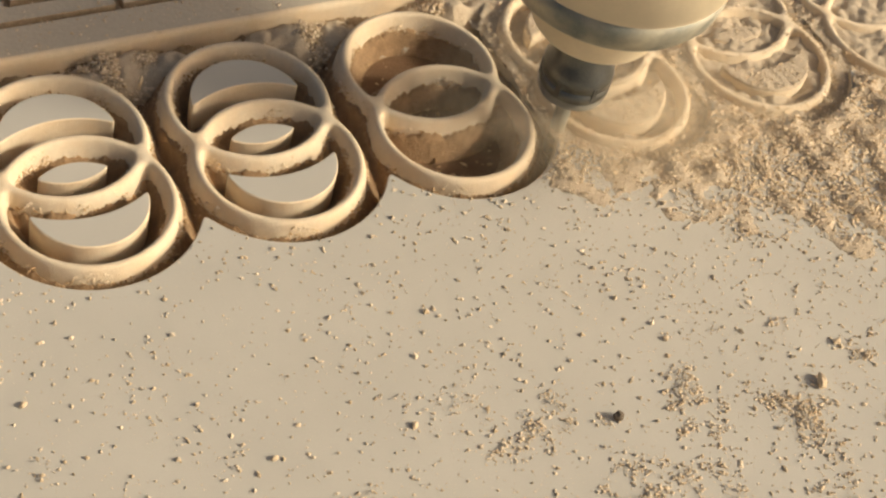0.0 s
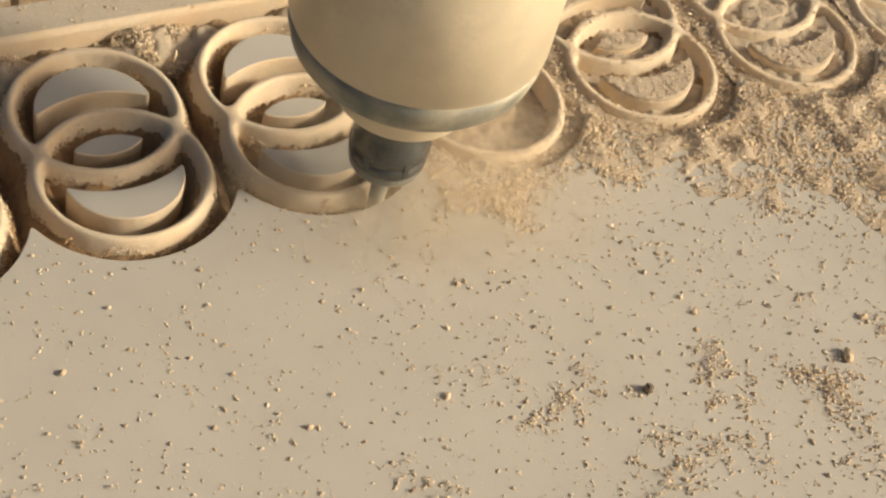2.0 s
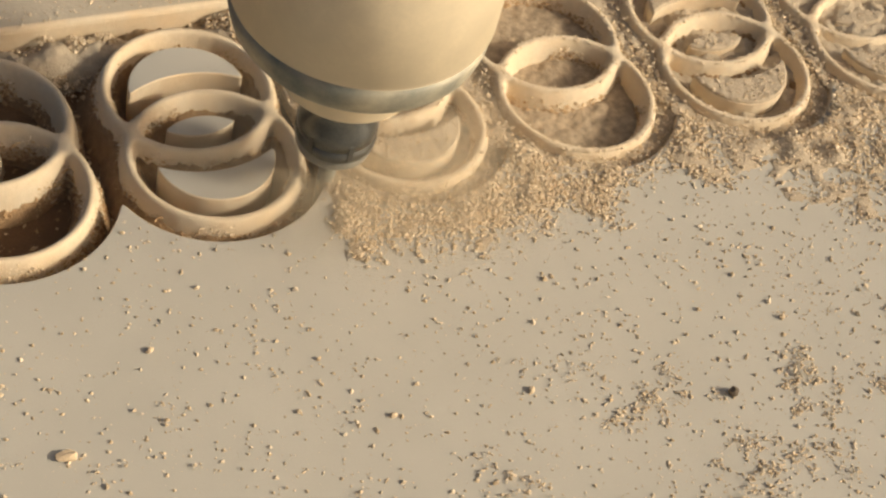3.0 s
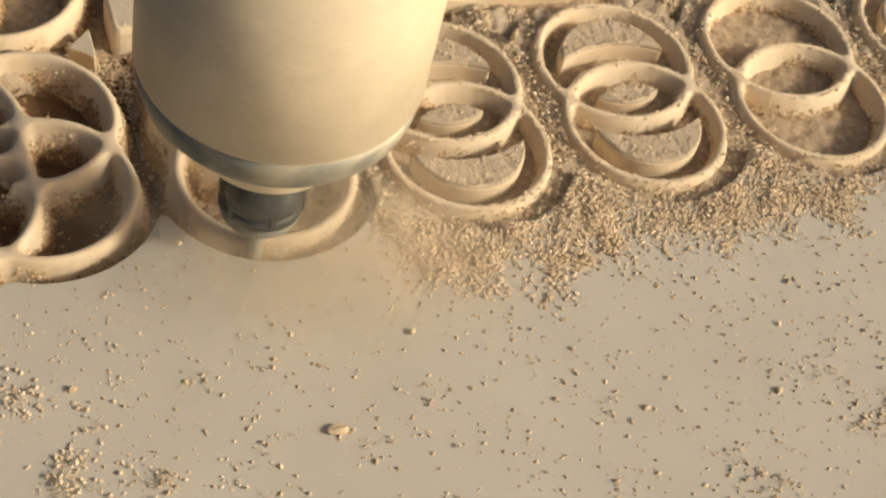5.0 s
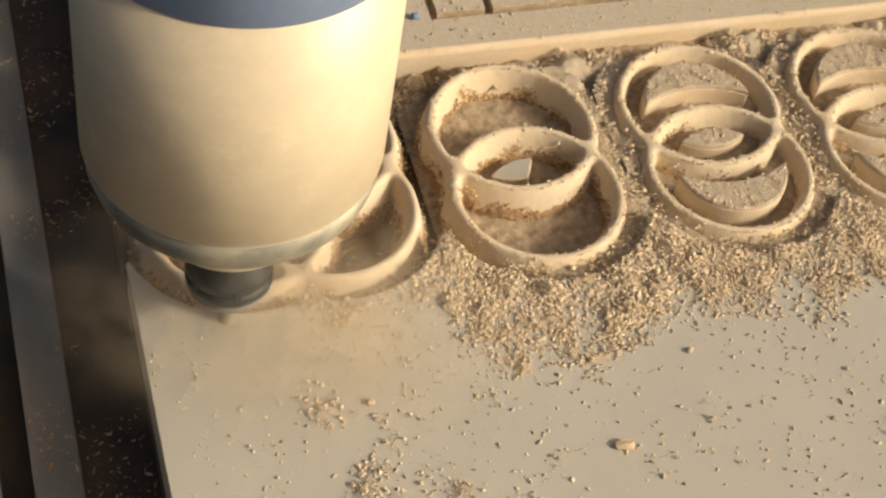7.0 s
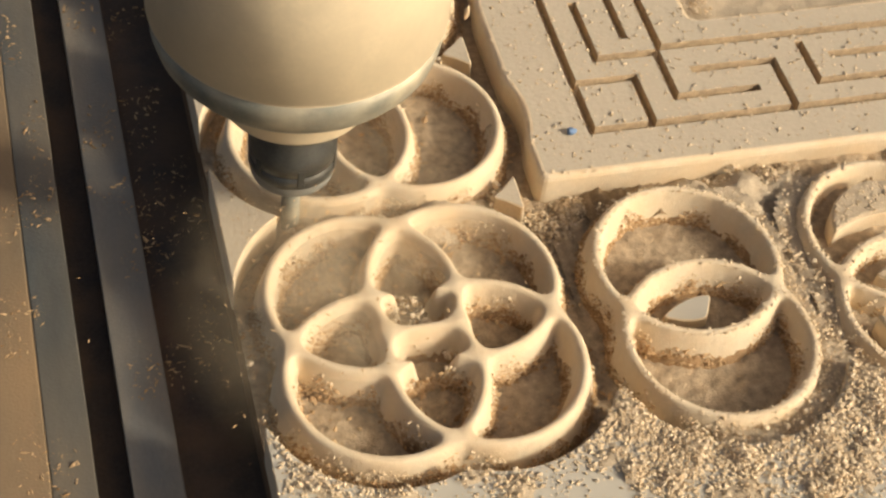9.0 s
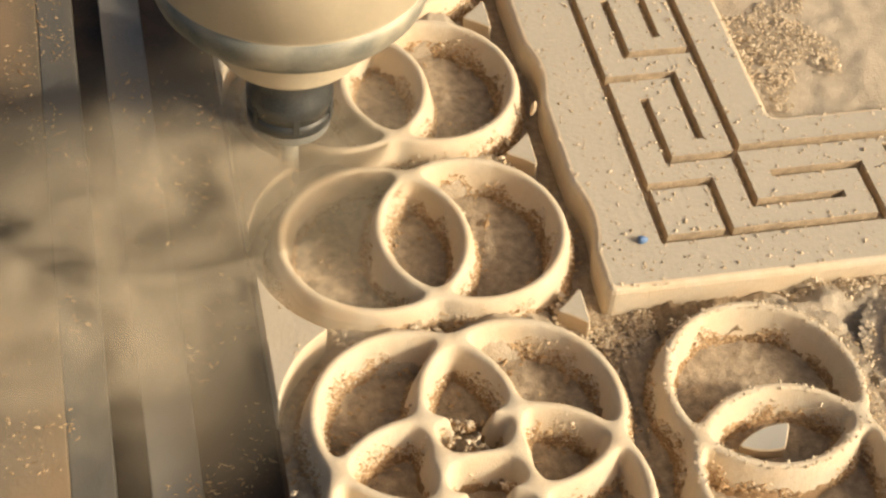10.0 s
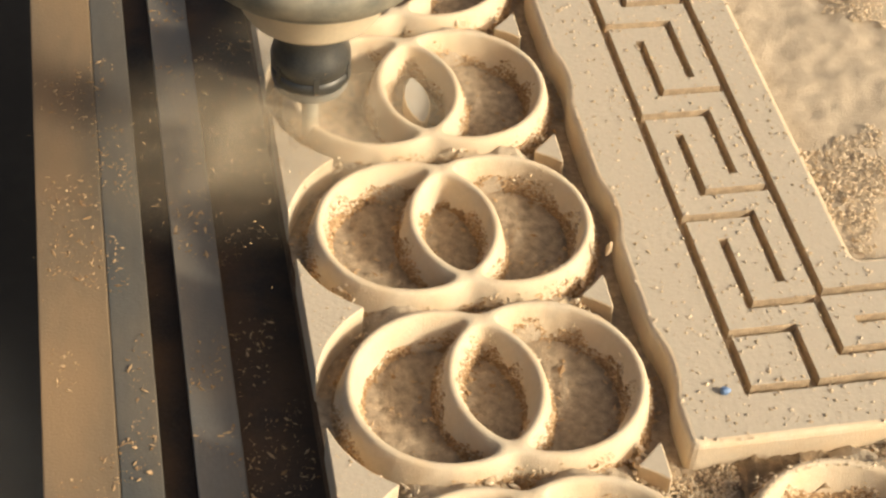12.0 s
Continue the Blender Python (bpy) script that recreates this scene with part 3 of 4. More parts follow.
# drifts that the cutter throws up as it goes by
LAID = []
for x0, x1, at, low in ((0.235, 0.335, 0.9, 0.402), (0.140, 0.237, 2.2, 0.392), (0.043, 0.142, 3.6, 0.385), (-0.055, 0.045, 5.0, 0.378), (-0.125, -0.053, 6.6, 0.405), (-0.197, -0.123, 7.5, 0.418)):
    n = int(340000 * (x1 - x0))
    x, y = rng.uniform(x0 - 0.012, x1 + 0.012, n), rng.uniform(0.345, 0.50, n)
    side = np.clip((np.minimum(x - x0 + 0.012, x1 + 0.012 - x) + 0.004 + 0.022 * field(x, y, 60, at + 1)) / 0.02, 0, 1)
    d = np.clip((y - low + 0.026 * field(x, y, 40, at)) / 0.040, 0, 1) * side
    keep = on_sheet(x, y) & (rng.uniform(0, 1, n) < d ** 1.3)
    x, y, d = x[keep], y[keep], d[keep]
    s = sizes(len(x), 0.00028, 0.0013, 2.6)
    h = d * np.clip(0.25 + field(x, y, 85, at + 3), 0, 1) * 0.0045
    ob = crumbs("sawdust_spill", np.stack([x, y, s * 0.4 + h * rng.uniform(0, 1, len(x)) ** 0.5], 1), s, CRUMB, "fresh spill of coarse tan sawdust beside the cut")
    LAID.append((ob, at, -0.009, 0.0))

    def spill_height(x, y):
        side = np.clip((np.minimum(x - x0 + 0.012, x1 + 0.012 - x) + 0.004 + 0.022 * field(x, y, 60, at + 1)) / 0.02, 0, 1)
        d = np.clip((y - low + 0.026 * field(x, y, 40, at)) / 0.040, 0, 1) * side
        return d * np.clip(0.3 + field(x, y, 85, at + 3), 0, 1) * 0.0036 - 0.0006 + 0.0005 * field(x, y, 260, 2.1)
    LAID.append((mound("spill_base", x0 - 0.012, x1 + 0.012, 0.36, 0.46, spill_height, "bank of fine tan dust beside the cut"), at, -0.009, 0.0))


def bed_mesh(name, wx, wy, rough, mat, seed, step=0.0018):
    """A rough bed of dust, wx by wy."""
    nx, ny = int(wx / step), int(wy / step)
    verts, faces = [], []
    for i in range(nx + 1):
        for j in range(ny + 1):
            x, y = (i / nx - 0.5) * wx, (j / ny - 0.5) * wy
            z = rough * (0.6 * noise.noise((x * 70, y * 70, seed)) + 0.5 * noise.noise((x * 210, y * 210, seed + 5)) + 0.35 * noise.noise((x * 520, y * 520, seed + 9)))
            verts.append((x, y, z))
    for i in range(nx):
        for j in range(ny):
            a = i * (ny + 1) + j
            faces.append((a, a + ny + 1, a + ny + 2, a + 1))
    return mesh_of(name, verts, faces, [mat], smooth=True)


bed_a = bed_mesh("sawdust_bed", 0.0980, 0.150, 0.0024, COLUMN_DUST, 3.3)
bed_b = bed_mesh("sawdust_bed_deep", 0.0980, 0.150, 0.0050, DUST, 8.1)
bed_c = bed_mesh("floor_dust", 0.150, 0.0915, 0.0022, COLUMN_DUST, 5.7)
bed_d = bed_mesh("floor_dust_corner", 0.148, 0.150, 0.0022, COLUMN_DUST, 1.9)
for k, xc in enumerate(ROW_X):
    ob = new("sawdust_bed", bed_b if k > 3 else bed_a)
    ob.matrix_world = pose(xc, ROW_Y, (-0.0085, -0.0045, -0.0035)[k - 4] if k > 3 else -0.023)
    tagged(ob, "bed of fine tan sawdust lying inside the cut rings", "sawdust", kind="stuff")
    if k < 4:
        LAID.append((ob, (5.0, 3.6, 2.2, 0.8)[k], -0.0225, (-0.0165, -0.0105, -0.0105, -0.0120)[k]))
for yc in COL_Y:
    ob = new("floor_dust", bed_c)
    ob.matrix_world = pose(COL_X + 0.003, yc, -0.0172)
    tagged(ob, "thin brown dust and fibres on the floor of the cut", "sawdust", kind="stuff")
ob = new("floor_dust", bed_d)
ob.matrix_world = pose(COL_X + 0.002, CORNER_Y - 0.004, -0.0172)
tagged(ob, "thin brown dust and fibres on the floor of the cut", "sawdust", kind="stuff")
LAID.append((ob, 7.6, -0.0232, -0.0172))

# brown banks leaning against the foot of the ring walls: dust plus painted shade
BANK = ((-0.0215, -0.0094), (-0.0180, -0.0066), (-0.0155, -0.0050), (-0.0130, -0.0038), (-0.0110, -0.0030), (-0.0102, 0.0014))


def bank(name, loops, seed):
    me = slab(name, [even(l, 0.0013) for l in loops], BANK, [FOOT_SHADE_DUST, FOOT_SHADE_DUST], 0.0002)
    for v in me.vertices:
        if v.co.z > -0.02:
            p = v.co * 1.0
            v.co.z += 0.0030 * noise.noise((p.x * 75, p.y * 75, seed)) + ((0.0026 * noise.noise((p.x * 420, p.y * 420, seed)) + 0.0014 * noise.noise((p.x * 1100, p.y * 1100, seed))) if p.z > -0.0115 else 0)
    me.polygons.foreach_set("use_smooth", [True] * len(me.polygons))
    return me


def loops_of(f, half):
    return [soften(even(l, 0.0012), 4) for l in contours(f, -half[0], half[0], -half[1], half[1], 0.0011)]


bank_pair = bank("dust_shade_bank", loops_of(rings(PAIR), (0.047, 0.068)), 2.7)
bank_side = bank("dust_shade_bank_across", loops_of(rings([(-H, 0), (H, 0)]), (0.068, 0.047)), 6.4)
bank_quad = bank("dust_shade_bank_corner", quad_loops, 9.9)
for data, x, y in [(bank_pair, a, ROW_Y) for a in ROW_X[:5]] + [(bank_side, COL_X, b) for b in COL_Y] + [(bank_quad, COL_X, CORNER_Y)]:
    ob = new("dust_shade_bank", data)
    ob.matrix_world = pose(x, y, 0.0015 if data is bank_pair and x > 0.05 else -0.0034)
    tagged(ob, "bank of brown dust and fibres against the ring walls, doubling as shade at their foot", "sawdust", kind="stuff")
    if data is bank_pair and 0.05 < x < 0.35:
        LAID.append((ob, {0.0930: 3.5, 0.1878: 2.1, 0.2833: 0.8}.get(x, 1.0), 0.0015, -0.0050))

# brown crumbs and fibres on the floor of the cuts
n = 26000
x, y = rng.uniform(EDGE, 0.34, n), rng.uniform(0.42, 1.0, n)
d = near(x, y, CIRCLES)
wall = np.abs(np.min([np.abs(np.hypot(x - a, y - b) - (R - WALL / 2)) for a, b in CIRCLES], axis=0))
keep = (d < R + SLOT - 0.001) & (wall > WALL / 2 + 0.0042) & (rng.uniform(0, 1, n) < 0.25 + 0.75 * (wall < 0.0100))
x, y = x[keep], y[keep]
s = sizes(len(x), 0.0003, 0.0014, 2.5)
crumbs("floor_crumbs", np.stack([x, y, -THICK + s * 0.5 + rng.uniform(0, 0.002, len(x)) + np.where((x < COL_X + 0.072), 0.0026, 0.0)], 1), s, CRUMB_BROWN, "brown crumbs and fibres on the floor of the cuts", 1.8)

# fuzz that clings along the foot and rim of the rings
n = 300000
pick = rng.integers(0, len(CIRCLES), n)
ang = rng.uniform(0, 2 * math.pi, n)
C = np.array(CIRCLES)[pick]
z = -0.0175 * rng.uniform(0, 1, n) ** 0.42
flare = np.interp(z, [a for a, _ in RIDGE], [-b for _, b in RIDGE])
r = np.where(rng.uniform(0, 1, n) < 0.5, R + flare, R - WALL - flare) + rng.normal(0, 0.0003, n)
x, y = C[:, 0] + r * np.cos(ang), C[:, 1] + r * np.sin(ang)
gap = np.min([np.abs(np.hypot(x - a, y - b) - (R - WALL / 2)) for a, b in CIRCLES], axis=0)
keep = (y < 1.0) & (x < 0.36) & (gap > WALL / 2 + flare - 0.0006) & (field(x, y, 75, 7.7) + 0.10 * field(x, y, 300, 2.2) - 60 * (z + 0.0075) > 0.05)
x, y, z = x[keep], y[keep], z[keep]
s = sizes(len(x), 0.00024, 0.0010, 2.2)
# grains turn brown towards the foot: fuzz, plus wall shade put into the colour
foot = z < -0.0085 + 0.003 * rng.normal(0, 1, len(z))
crumbs("foot_shade_fibres", np.stack([x, y, z], 1)[foot], s[foot], CRUMB_BROWN, "brown fibres clinging to the foot of the ring walls, also imitating shade there", 2.2)
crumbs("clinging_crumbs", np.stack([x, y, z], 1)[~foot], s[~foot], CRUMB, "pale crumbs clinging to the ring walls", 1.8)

# crumbs that settle on the ornaments once the cutter has gone by
for k, at in ((0, 5.3), (1, 3.9), (2, 2.5), (3, 1.1), (4, -1), (5, -1)):
    n = 11000
    x, y = ROW_X[k] + rng.uniform(-0.044, 0.044, n), ROW_Y + rng.uniform(-0.066, 0.066, n)
    e = np.min([np.abs(np.hypot(x - ROW_X[k], y - ROW_Y - b * H) - (R - WALL / 2)) for b in (-1, 1)], axis=0)
    keep = (e < WALL / 2 - 0.0006) & (rng.uniform(0, 1, n) < 0.9)
    if k in (1, 2, 4, 5):
        up, dn = np.hypot(x - ROW_X[k], y - ROW_Y - H), np.hypot(x - ROW_X[k], y - ROW_Y + H)
        keep |= ((np.minimum(up, dn) < R - WALL - 0.0098) & (np.maximum(up, dn) > R + 0.0108)) & (rng.uniform(0, 1, n) < 0.5)
    x, y = x[keep], y[keep]
    s = sizes(len(x), 0.0002, 0.0011, 2.4)
    ob = crumbs("settled_crumbs", np.stack([x, y, s * 0.2 - 0.0004], 1), s, CRUMB, "fine crumbs settled on the ring tops")
    if at > 0:
        LAID.append((ob, at, -0.0065, 0.0))

# crumbs on the engraved panel and on the ring tops
n = 38000
x, y = rng.uniform(KEY_L, 0.30, n), rng.uniform(KEY_B, 1.0, n)
groove = np.min([np.where((x > min(a, c) - 0.004) & (x < max(a, c) + 0.004) & (y > min(b, d) - 0.004) & (y < max(b, d) + 0.004), 0, 1) for a, b, c, d in meander()], axis=0)
keep = on_sheet(x, y) & (rng.uniform(0, 1, n) < np.where(groove == 0, 1.0, 0.34))
x, y = x[keep], y[keep]
s = sizes(len(x), 0.0002, 0.0011, 3.0)
inside = np.min([np.where((x > min(a, c) - 0.002) & (x < max(a, c) + 0.002) & (y > min(b, d) - 0.002) & (y < max(b, d) + 0.002), 0, 1) for a, b, c, d in meander()], axis=0) == 0
crumbs("panel_crumbs", np.stack([x, y, s * 0.4 - np.where(inside, GROOVE_D, 0)], 1), s, CRUMB, "pale crumbs along the engraved lines")

# splinters and crumbs gathered between the ornaments of the long side
n = 5000
k = rng.integers(0, 5, n)
x, y = rng.uniform(EDGE + 0.004, -0.066, n), COL_Y[0] - 0.0457 + 0.0915 * k + rng.normal(0, 0.006, n)
keep = (near(x, y, CIRCLES) > R + 0.0005) & (field(x, y, 70, 8.8) > -0.1)
x, y = x[keep], y[keep]
s = sizes(len(x), 0.0003, 0.0018, 2.4)
crumbs("gap_crumbs", np.stack([x, y, -THICK + 0.002 + rng.uniform(0, 1, len(x)) ** 0.6 * 0.0150 * np.clip(0.5 + field(x, y, 50, 1.2), 0.1, 1)], 1), s, CRUMB, "tan splinters heaped in the gaps between ornaments", 1.8)

# dust that fills the slot round the ornaments once the cutter has gone by
def fill_mesh(cx, others, seed, step=0.0016):
    nx, ny = int(0.112 / step), int(0.150 / step)
    X, Y = np.meshgrid(np.linspace(-0.056, 0.056, nx + 1), np.linspace(-0.075, 0.075, ny + 1), indexing="ij")
    x, y = X.ravel(), Y.ravel()
    d = np.minimum(np.hypot(x, y - H), np.hypot(x, y + H))
    far = near(x + cx, y + ROW_Y, others) if others else d + 1
    z = -0.0052 + 0.0030 * field(x, y, 60, seed) + 0.0016 * field(x, y, 190, seed + 3) + 0.0009 * field(x, y, 480, seed + 5)
    z = z - (0.0160 * np.clip((-x - 0.014) / 0.020, 0, 1) if cx == ROW_X[0] else 0)
    ok = (d > R - 0.0015) & (d < R + SLOT + 0.0012) & (far > d - 0.002) & (y < 0.061) & ((x > -0.040) | (cx != ROW_X[0]))
    faces = [(i * (ny + 1) + j, (i + 1) * (ny + 1) + j, (i + 1) * (ny + 1) + j + 1, i * (ny + 1) + j + 1) for i in range(nx) for j in range(ny)]
    return mesh_of("slot_fill", np.stack([x, y, np.minimum(z, -0.0012)], 1).tolist(), [f for f in faces if all(ok[k] for k in f)], [DUST], smooth=True)


for k, at in ((0, 5.3), (1, 3.9), (2, 2.4), (3, 1.0), (4, -1), (5, -1), (6, -1)):
    others = [c for c in CIRCLES if abs(c[0] - ROW_X[k]) > 0.02]
    ob = new("slot_fill", fill_mesh(ROW_X[k], others, 3.1 * k + 0.7))
    ob.matrix_world = pose(ROW_X[k], ROW_Y, 0)
    tagged(ob, "tan sawdust filling the slot round the rings", "sawdust", kind="stuff")
    n = 2600
    a, r = rng.uniform(0, 2 * math.pi, n), rng.uniform(R - 0.0002, R + SLOT - 0.0004, n)
    x, y = r * np.cos(a), r * np.sin(a) + np.where(rng.uniform(0, 1, n) < 0.65, -H, H)
    d = np.minimum(np.hypot(x, y - H), np.hypot(x, y + H))
    keep = (d > R - 0.0006) & (y < 0.060) & ((k > 0) | (x > -0.030))
    x, y = x[keep], y[keep]
    size = sizes(len(x), 0.0003, 0.0012, 2.4)
    grains = crumbs("slot_crumbs", np.stack([x, y, rng.uniform(-0.0060, -0.0015, len(x))], 1), size, CRUMB, "coarse crumbs in the dust round the rings")
    grains.matrix_world = pose(ROW_X[k], ROW_Y, 0)
    if at > 0:
        LAID += [(ob, at, -0.0185, 0.0), (grains, at, -0.0185, 0.0)]


# dust that settles on the waste pieces
def cap_mesh(f, x0, x1, y0, y1, seed):
    lp = max(contours(f, x0, x1, y0, y1, 0.0008), key=len)
    lp = even(lp, 0.0010)
    c = lp.mean(axis=0)
    me = slab("dust_cap", [lp - c], ((-0.0012, 0.0002), (0.0004, 0.0004), (0.0011, 0.0012)), [DUST, DUST], 0.0003)
    for v in me.vertices:
        v.co.z += 0.0006 * noise.noise((v.co.x * 260, v.co.y * 260, seed)) if v.co.z > 0 else 0
    return me, c


for k, at in ((1, 3.9), (2, 2.4), (4, -1), (5, -1)):
    x = ROW_X[k]
    shapes = [(crescent(x, sg), x - 0.045, x + 0.045, ROW_Y + sg * H - 0.045, ROW_Y + sg * H + 0.045, 0.0) for sg in (1, -1)]
    shapes.append((lens([(x, ROW_Y - H), (x, ROW_Y + H)]), x - 0.04, x + 0.04, ROW_Y - 0.03, ROW_Y + 0.03, -0.0035))
    for f, x0, x1, y0, y1, z in shapes:
        me, c = cap_mesh(f, x0, x1, y0, y1, k * 2.3)
        ob = new("dust_cap", me)
        ob.matrix_world = pose(c[0], c[1], z)
        tagged(ob, "skin of tan dust on a waste piece", "sawdust", kind="stuff")
        n = 520
        px = c[0] + rng.uniform(-0.032, 0.032, n)
        py = c[1] + rng.uniform(-0.016, 0.016, n)
        keep = f(px, py) < -0.0004
        px, py = px[keep] - c[0], py[keep] - c[1]
        size = sizes(len(px), 0.0003, 0.0011, 2.2)
        grains = crumbs("cap_crumbs", np.stack([px, py, 0.0012 + size * 0.2], 1), size, CRUMB, "coarse crumbs on a dusty waste piece")
        grains.matrix_world = pose(c[0], c[1], z)
        if at > 0:
            LAID += [(ob, at, z - 0.007, z), (grains, at, z - 0.007, z)]


# heaped dust between the ornaments of the long side, with a hole left in the middle
def heap_mesh(wx, wy, top, seed, step=0.0014):
    nx, ny = int(2 * wx / step), int(2 * wy / step)
    X, Y = np.meshgrid(np.linspace(-wx, wx, nx + 1), np.linspace(-wy, wy, ny + 1), indexing="ij")
    x, y = X.ravel(), Y.ravel()
    g = np.clip(1 - (x / wx) ** 2, 0, 1) ** 0.6 * np.clip(1 - (y / wy) ** 2, 0, 1) ** 0.5
    z = -THICK + (top + THICK) * g * np.clip(0.85 + 0.5 * field(x, y, 60, seed), 0, 1.1) + 0.0016 * field(x, y, 230, seed + 2) + 0.0009 * field(x, y, 520, seed + 4)
    faces = [(i * (ny + 1) + j, (i + 1) * (ny + 1) + j, (i + 1) * (ny + 1) + j + 1, i * (ny + 1) + j + 1) for i in range(nx) for j in range(ny)]
    return mesh_of("gap_heap", np.stack([x, y, z], 1).tolist(), faces, [DUST], smooth=True)


for k in range(5):
    yg = COL_Y[0] - 0.0457 + 0.0915 * k
    for x, wx in ((COL_X - 0.0275, 0.0235), (COL_X + 0.0265, 0.0225)):
        ob = new("gap_heap", heap_mesh(wx, 0.0145, -0.0036, k * 1.7 + x * 40))
        ob.matrix_world = pose(x, yg, 0)
        tagged(ob, "heap of tan dust and splinters between two ornaments", "sawdust", kind="stuff")

# crumbs on the small offcuts along the table edge
n = 9000
x, y = rng.uniform(EDGE, -0.060, n), rng.uniform(0.56, 1.0, n)
keep = (near(x, y, CIRCLES) > R + SLOT + 0.0006) & (x < -0.152) & (rng.uniform(0, 1, n) < 0.6)
x, y = x[keep], y[keep]
s = sizes(len(x), 0.0002, 0.0010, 2.8)
crumbs("edge_crumbs", np.stack([x, y, s * 0.3], 1), s, CRUMB, "pale crumbs on the offcuts along the table edge")

# dust in the sunk field inside the panel
ob = new("sunk_dust", bed_mesh("sunk_dust", 0.50, 0.56, 0.0030, DUST, 4.4, 0.0035))
ob.matrix_world = pose(KEY_IN_X + 0.25, KEY_IN_Y + 0.28, -0.0085)
tagged(ob, "pale dust over the sunk field inside the panel", "sawdust", kind="stuff")
n = 40000
x, y = rng.uniform(KEY_IN_X, 0.24, n), rng.uniform(KEY_IN_Y, 0.92, n)
d = field(x, y, 22, 6.6) + 0.5 * field(x, y, 70, 2.1)
keep = d > 0.12
x, y, d = x[keep], y[keep], d[keep]
s = sizes(len(x), 0.0003, 0.0013, 2.4)
crumbs("sunk_crumbs", np.stack([x, y, -0.0075 + np.clip(d, 0, 1) * 0.007 * rng.uniform(0.3, 1, len(x))], 1), s, CRUMB, "heaped coarse crumbs in the sunk field")

# heaps between the ornaments and the panel
for k in range(-1, 7):
    xm = (ROW_X[k] + ROW_X[k + 1]) / 2 if 0 <= k < 6 else (-0.055 if k < 0 else 0.62)
    n = 5200
    x, y = xm + rng.uniform(-0.048, 0.048, n), 0.5615 + rng.normal(0, 0.009, n)
    keep = (near(x, y, CIRCLES) > R + 0.0006) & (y < KEY_B - 0.0002 + 0.004 * (near(x, y, CIRCLES) < R + SLOT)) & (y > 0.515)
    x, y = x[keep], y[keep]
    g = np.exp(-((x - xm) / 0.034) ** 2 - ((y - 0.567) / 0.020) ** 2) * np.clip(0.85 + 0.7 * field(x, y, 55, 4.6), 0.15, 1.15)
    s = sizes(len(x), 0.00035, 0.0014, 2.4)
    top = -THICK + ((0.0165, 0.0185, 0.0150, 0.0195)[k % 4] if k >= 0 else 0.007) * g + 0.004 * field(x, y, 90, 3.0)
    crumbs("sawdust_heap", np.stack([x, y, top - rng.uniform(0, 1, len(x)) ** 2 * 0.007 * g], 1), s, CRUMB, "loose heap of crumbs and splinters between the ornaments")

for k in range(6):
    ob = new("dust_heap", heap_mesh(0.044, 0.0150, -0.0035, 2.9 * k + 1.1))
    ob.matrix_world = pose((ROW_X[k] + ROW_X[k + 1]) / 2, 0.5640, 0)
    tagged(ob, "soft heap of tan dust between the ornaments and the panel", "sawdust", kind="stuff")

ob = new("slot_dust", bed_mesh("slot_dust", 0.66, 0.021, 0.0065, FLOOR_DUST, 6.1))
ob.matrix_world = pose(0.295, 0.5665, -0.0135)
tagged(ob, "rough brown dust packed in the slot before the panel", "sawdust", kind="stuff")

# dust lying on the black bed plate and the rails
n = 15000
x, y = rng.uniform(-0.305, EDGE - 0.001, n), rng.uniform(0.2, 1.1, n)
keep = ((x > -0.226) | (x < -0.262) | ((x > -0.2465) & (x < -0.229))) & (field(x, y, 26, 3.9) > 0.0)
x, y = x[keep], y[keep]
s = sizes(len(x), 0.00012, 0.0008, 3.5)
z = np.where(x > -0.2275, -0.0408, -0.0369)
crumbs("bed_dust", np.stack([x, y, z + s * 0.3], 1), s, CRUMB_BROWN, "fine fibres and crumbs on the metal bed", 2.8)


# ---------------------------------------------------------------- single chips
def chip(name, x, y, z, sx, sy, sz, turn, mat, label, seed):
    bm = bmesh.new()
    bmesh.ops.create_icosphere(bm, subdivisions=2, radius=1)
    for v in bm.verts:
        k = 1 + 0.35 * noise.noise(v.co * 1.7 + Vector((seed, 0, 0)))
        v.co = Vector((v.co.x * sx * k, v.co.y * sy * k, v.co.z * sz * k))
    ob = new(name, to_mesh(name, bm, mat))
    ob.matrix_world = pose(x, y, z + sz * 0.8, 8, -6, turn)
    tagged(ob, label, "chip")


chip("pebble", 0.2725, 0.2935, 0, 0.0026, 0.0022, 0.0024, 20, STONE, "small dark grey pebble on the sheet", 1)
for i, (x, y, sx, sy, sz, turn) in enumerate(((-0.0112, 0.3393, 0.0048, 0.0024, 0.0018, -10), (0.317, 0.325, 0.0016, 0.0013, 0.0012, 30), (-0.110, 0.3795, 0.002, 0.0015, 0.0012, 0), (0.376, 0.2795, 0.0042, 0.0022, 0.0026, 60),
                                            (0.0335, 0.3800, 0.0020, 0.0012, 0.0012, 20), (0.184, 0.319, 0.0019, 0.0013, 0.0012, 50), (0.121, 0.323, 0.0018, 0.0012, 0.0011, 0), (0.398, 0.297, 0.0022, 0.0016, 0.0014, 0))):
    chip("wood_chip", x, y, 0, sx, sy, sz, turn, CHIP, "pale splintered wood chip on the sheet", i * 3.1)
chip("wood_chip", 0.1405, 0.545, -0.003, 0.0028, 0.0011, 0.0045, 70, CHIP, "upright pale splinter beside the rings", 17)
chip("wood_chip", -0.0600, 0.6850, -0.004, 0.0016, 0.0012, 0.0050, 30, CHIP, "upright pale splinter beside the rings", 21)
chip("plastic_bit", -0.0335, 0.6000, 0, 0.0022, 0.0018, 0.0016, 0, BLUE_BIT, "small blue plastic bit lying on the panel", 30)

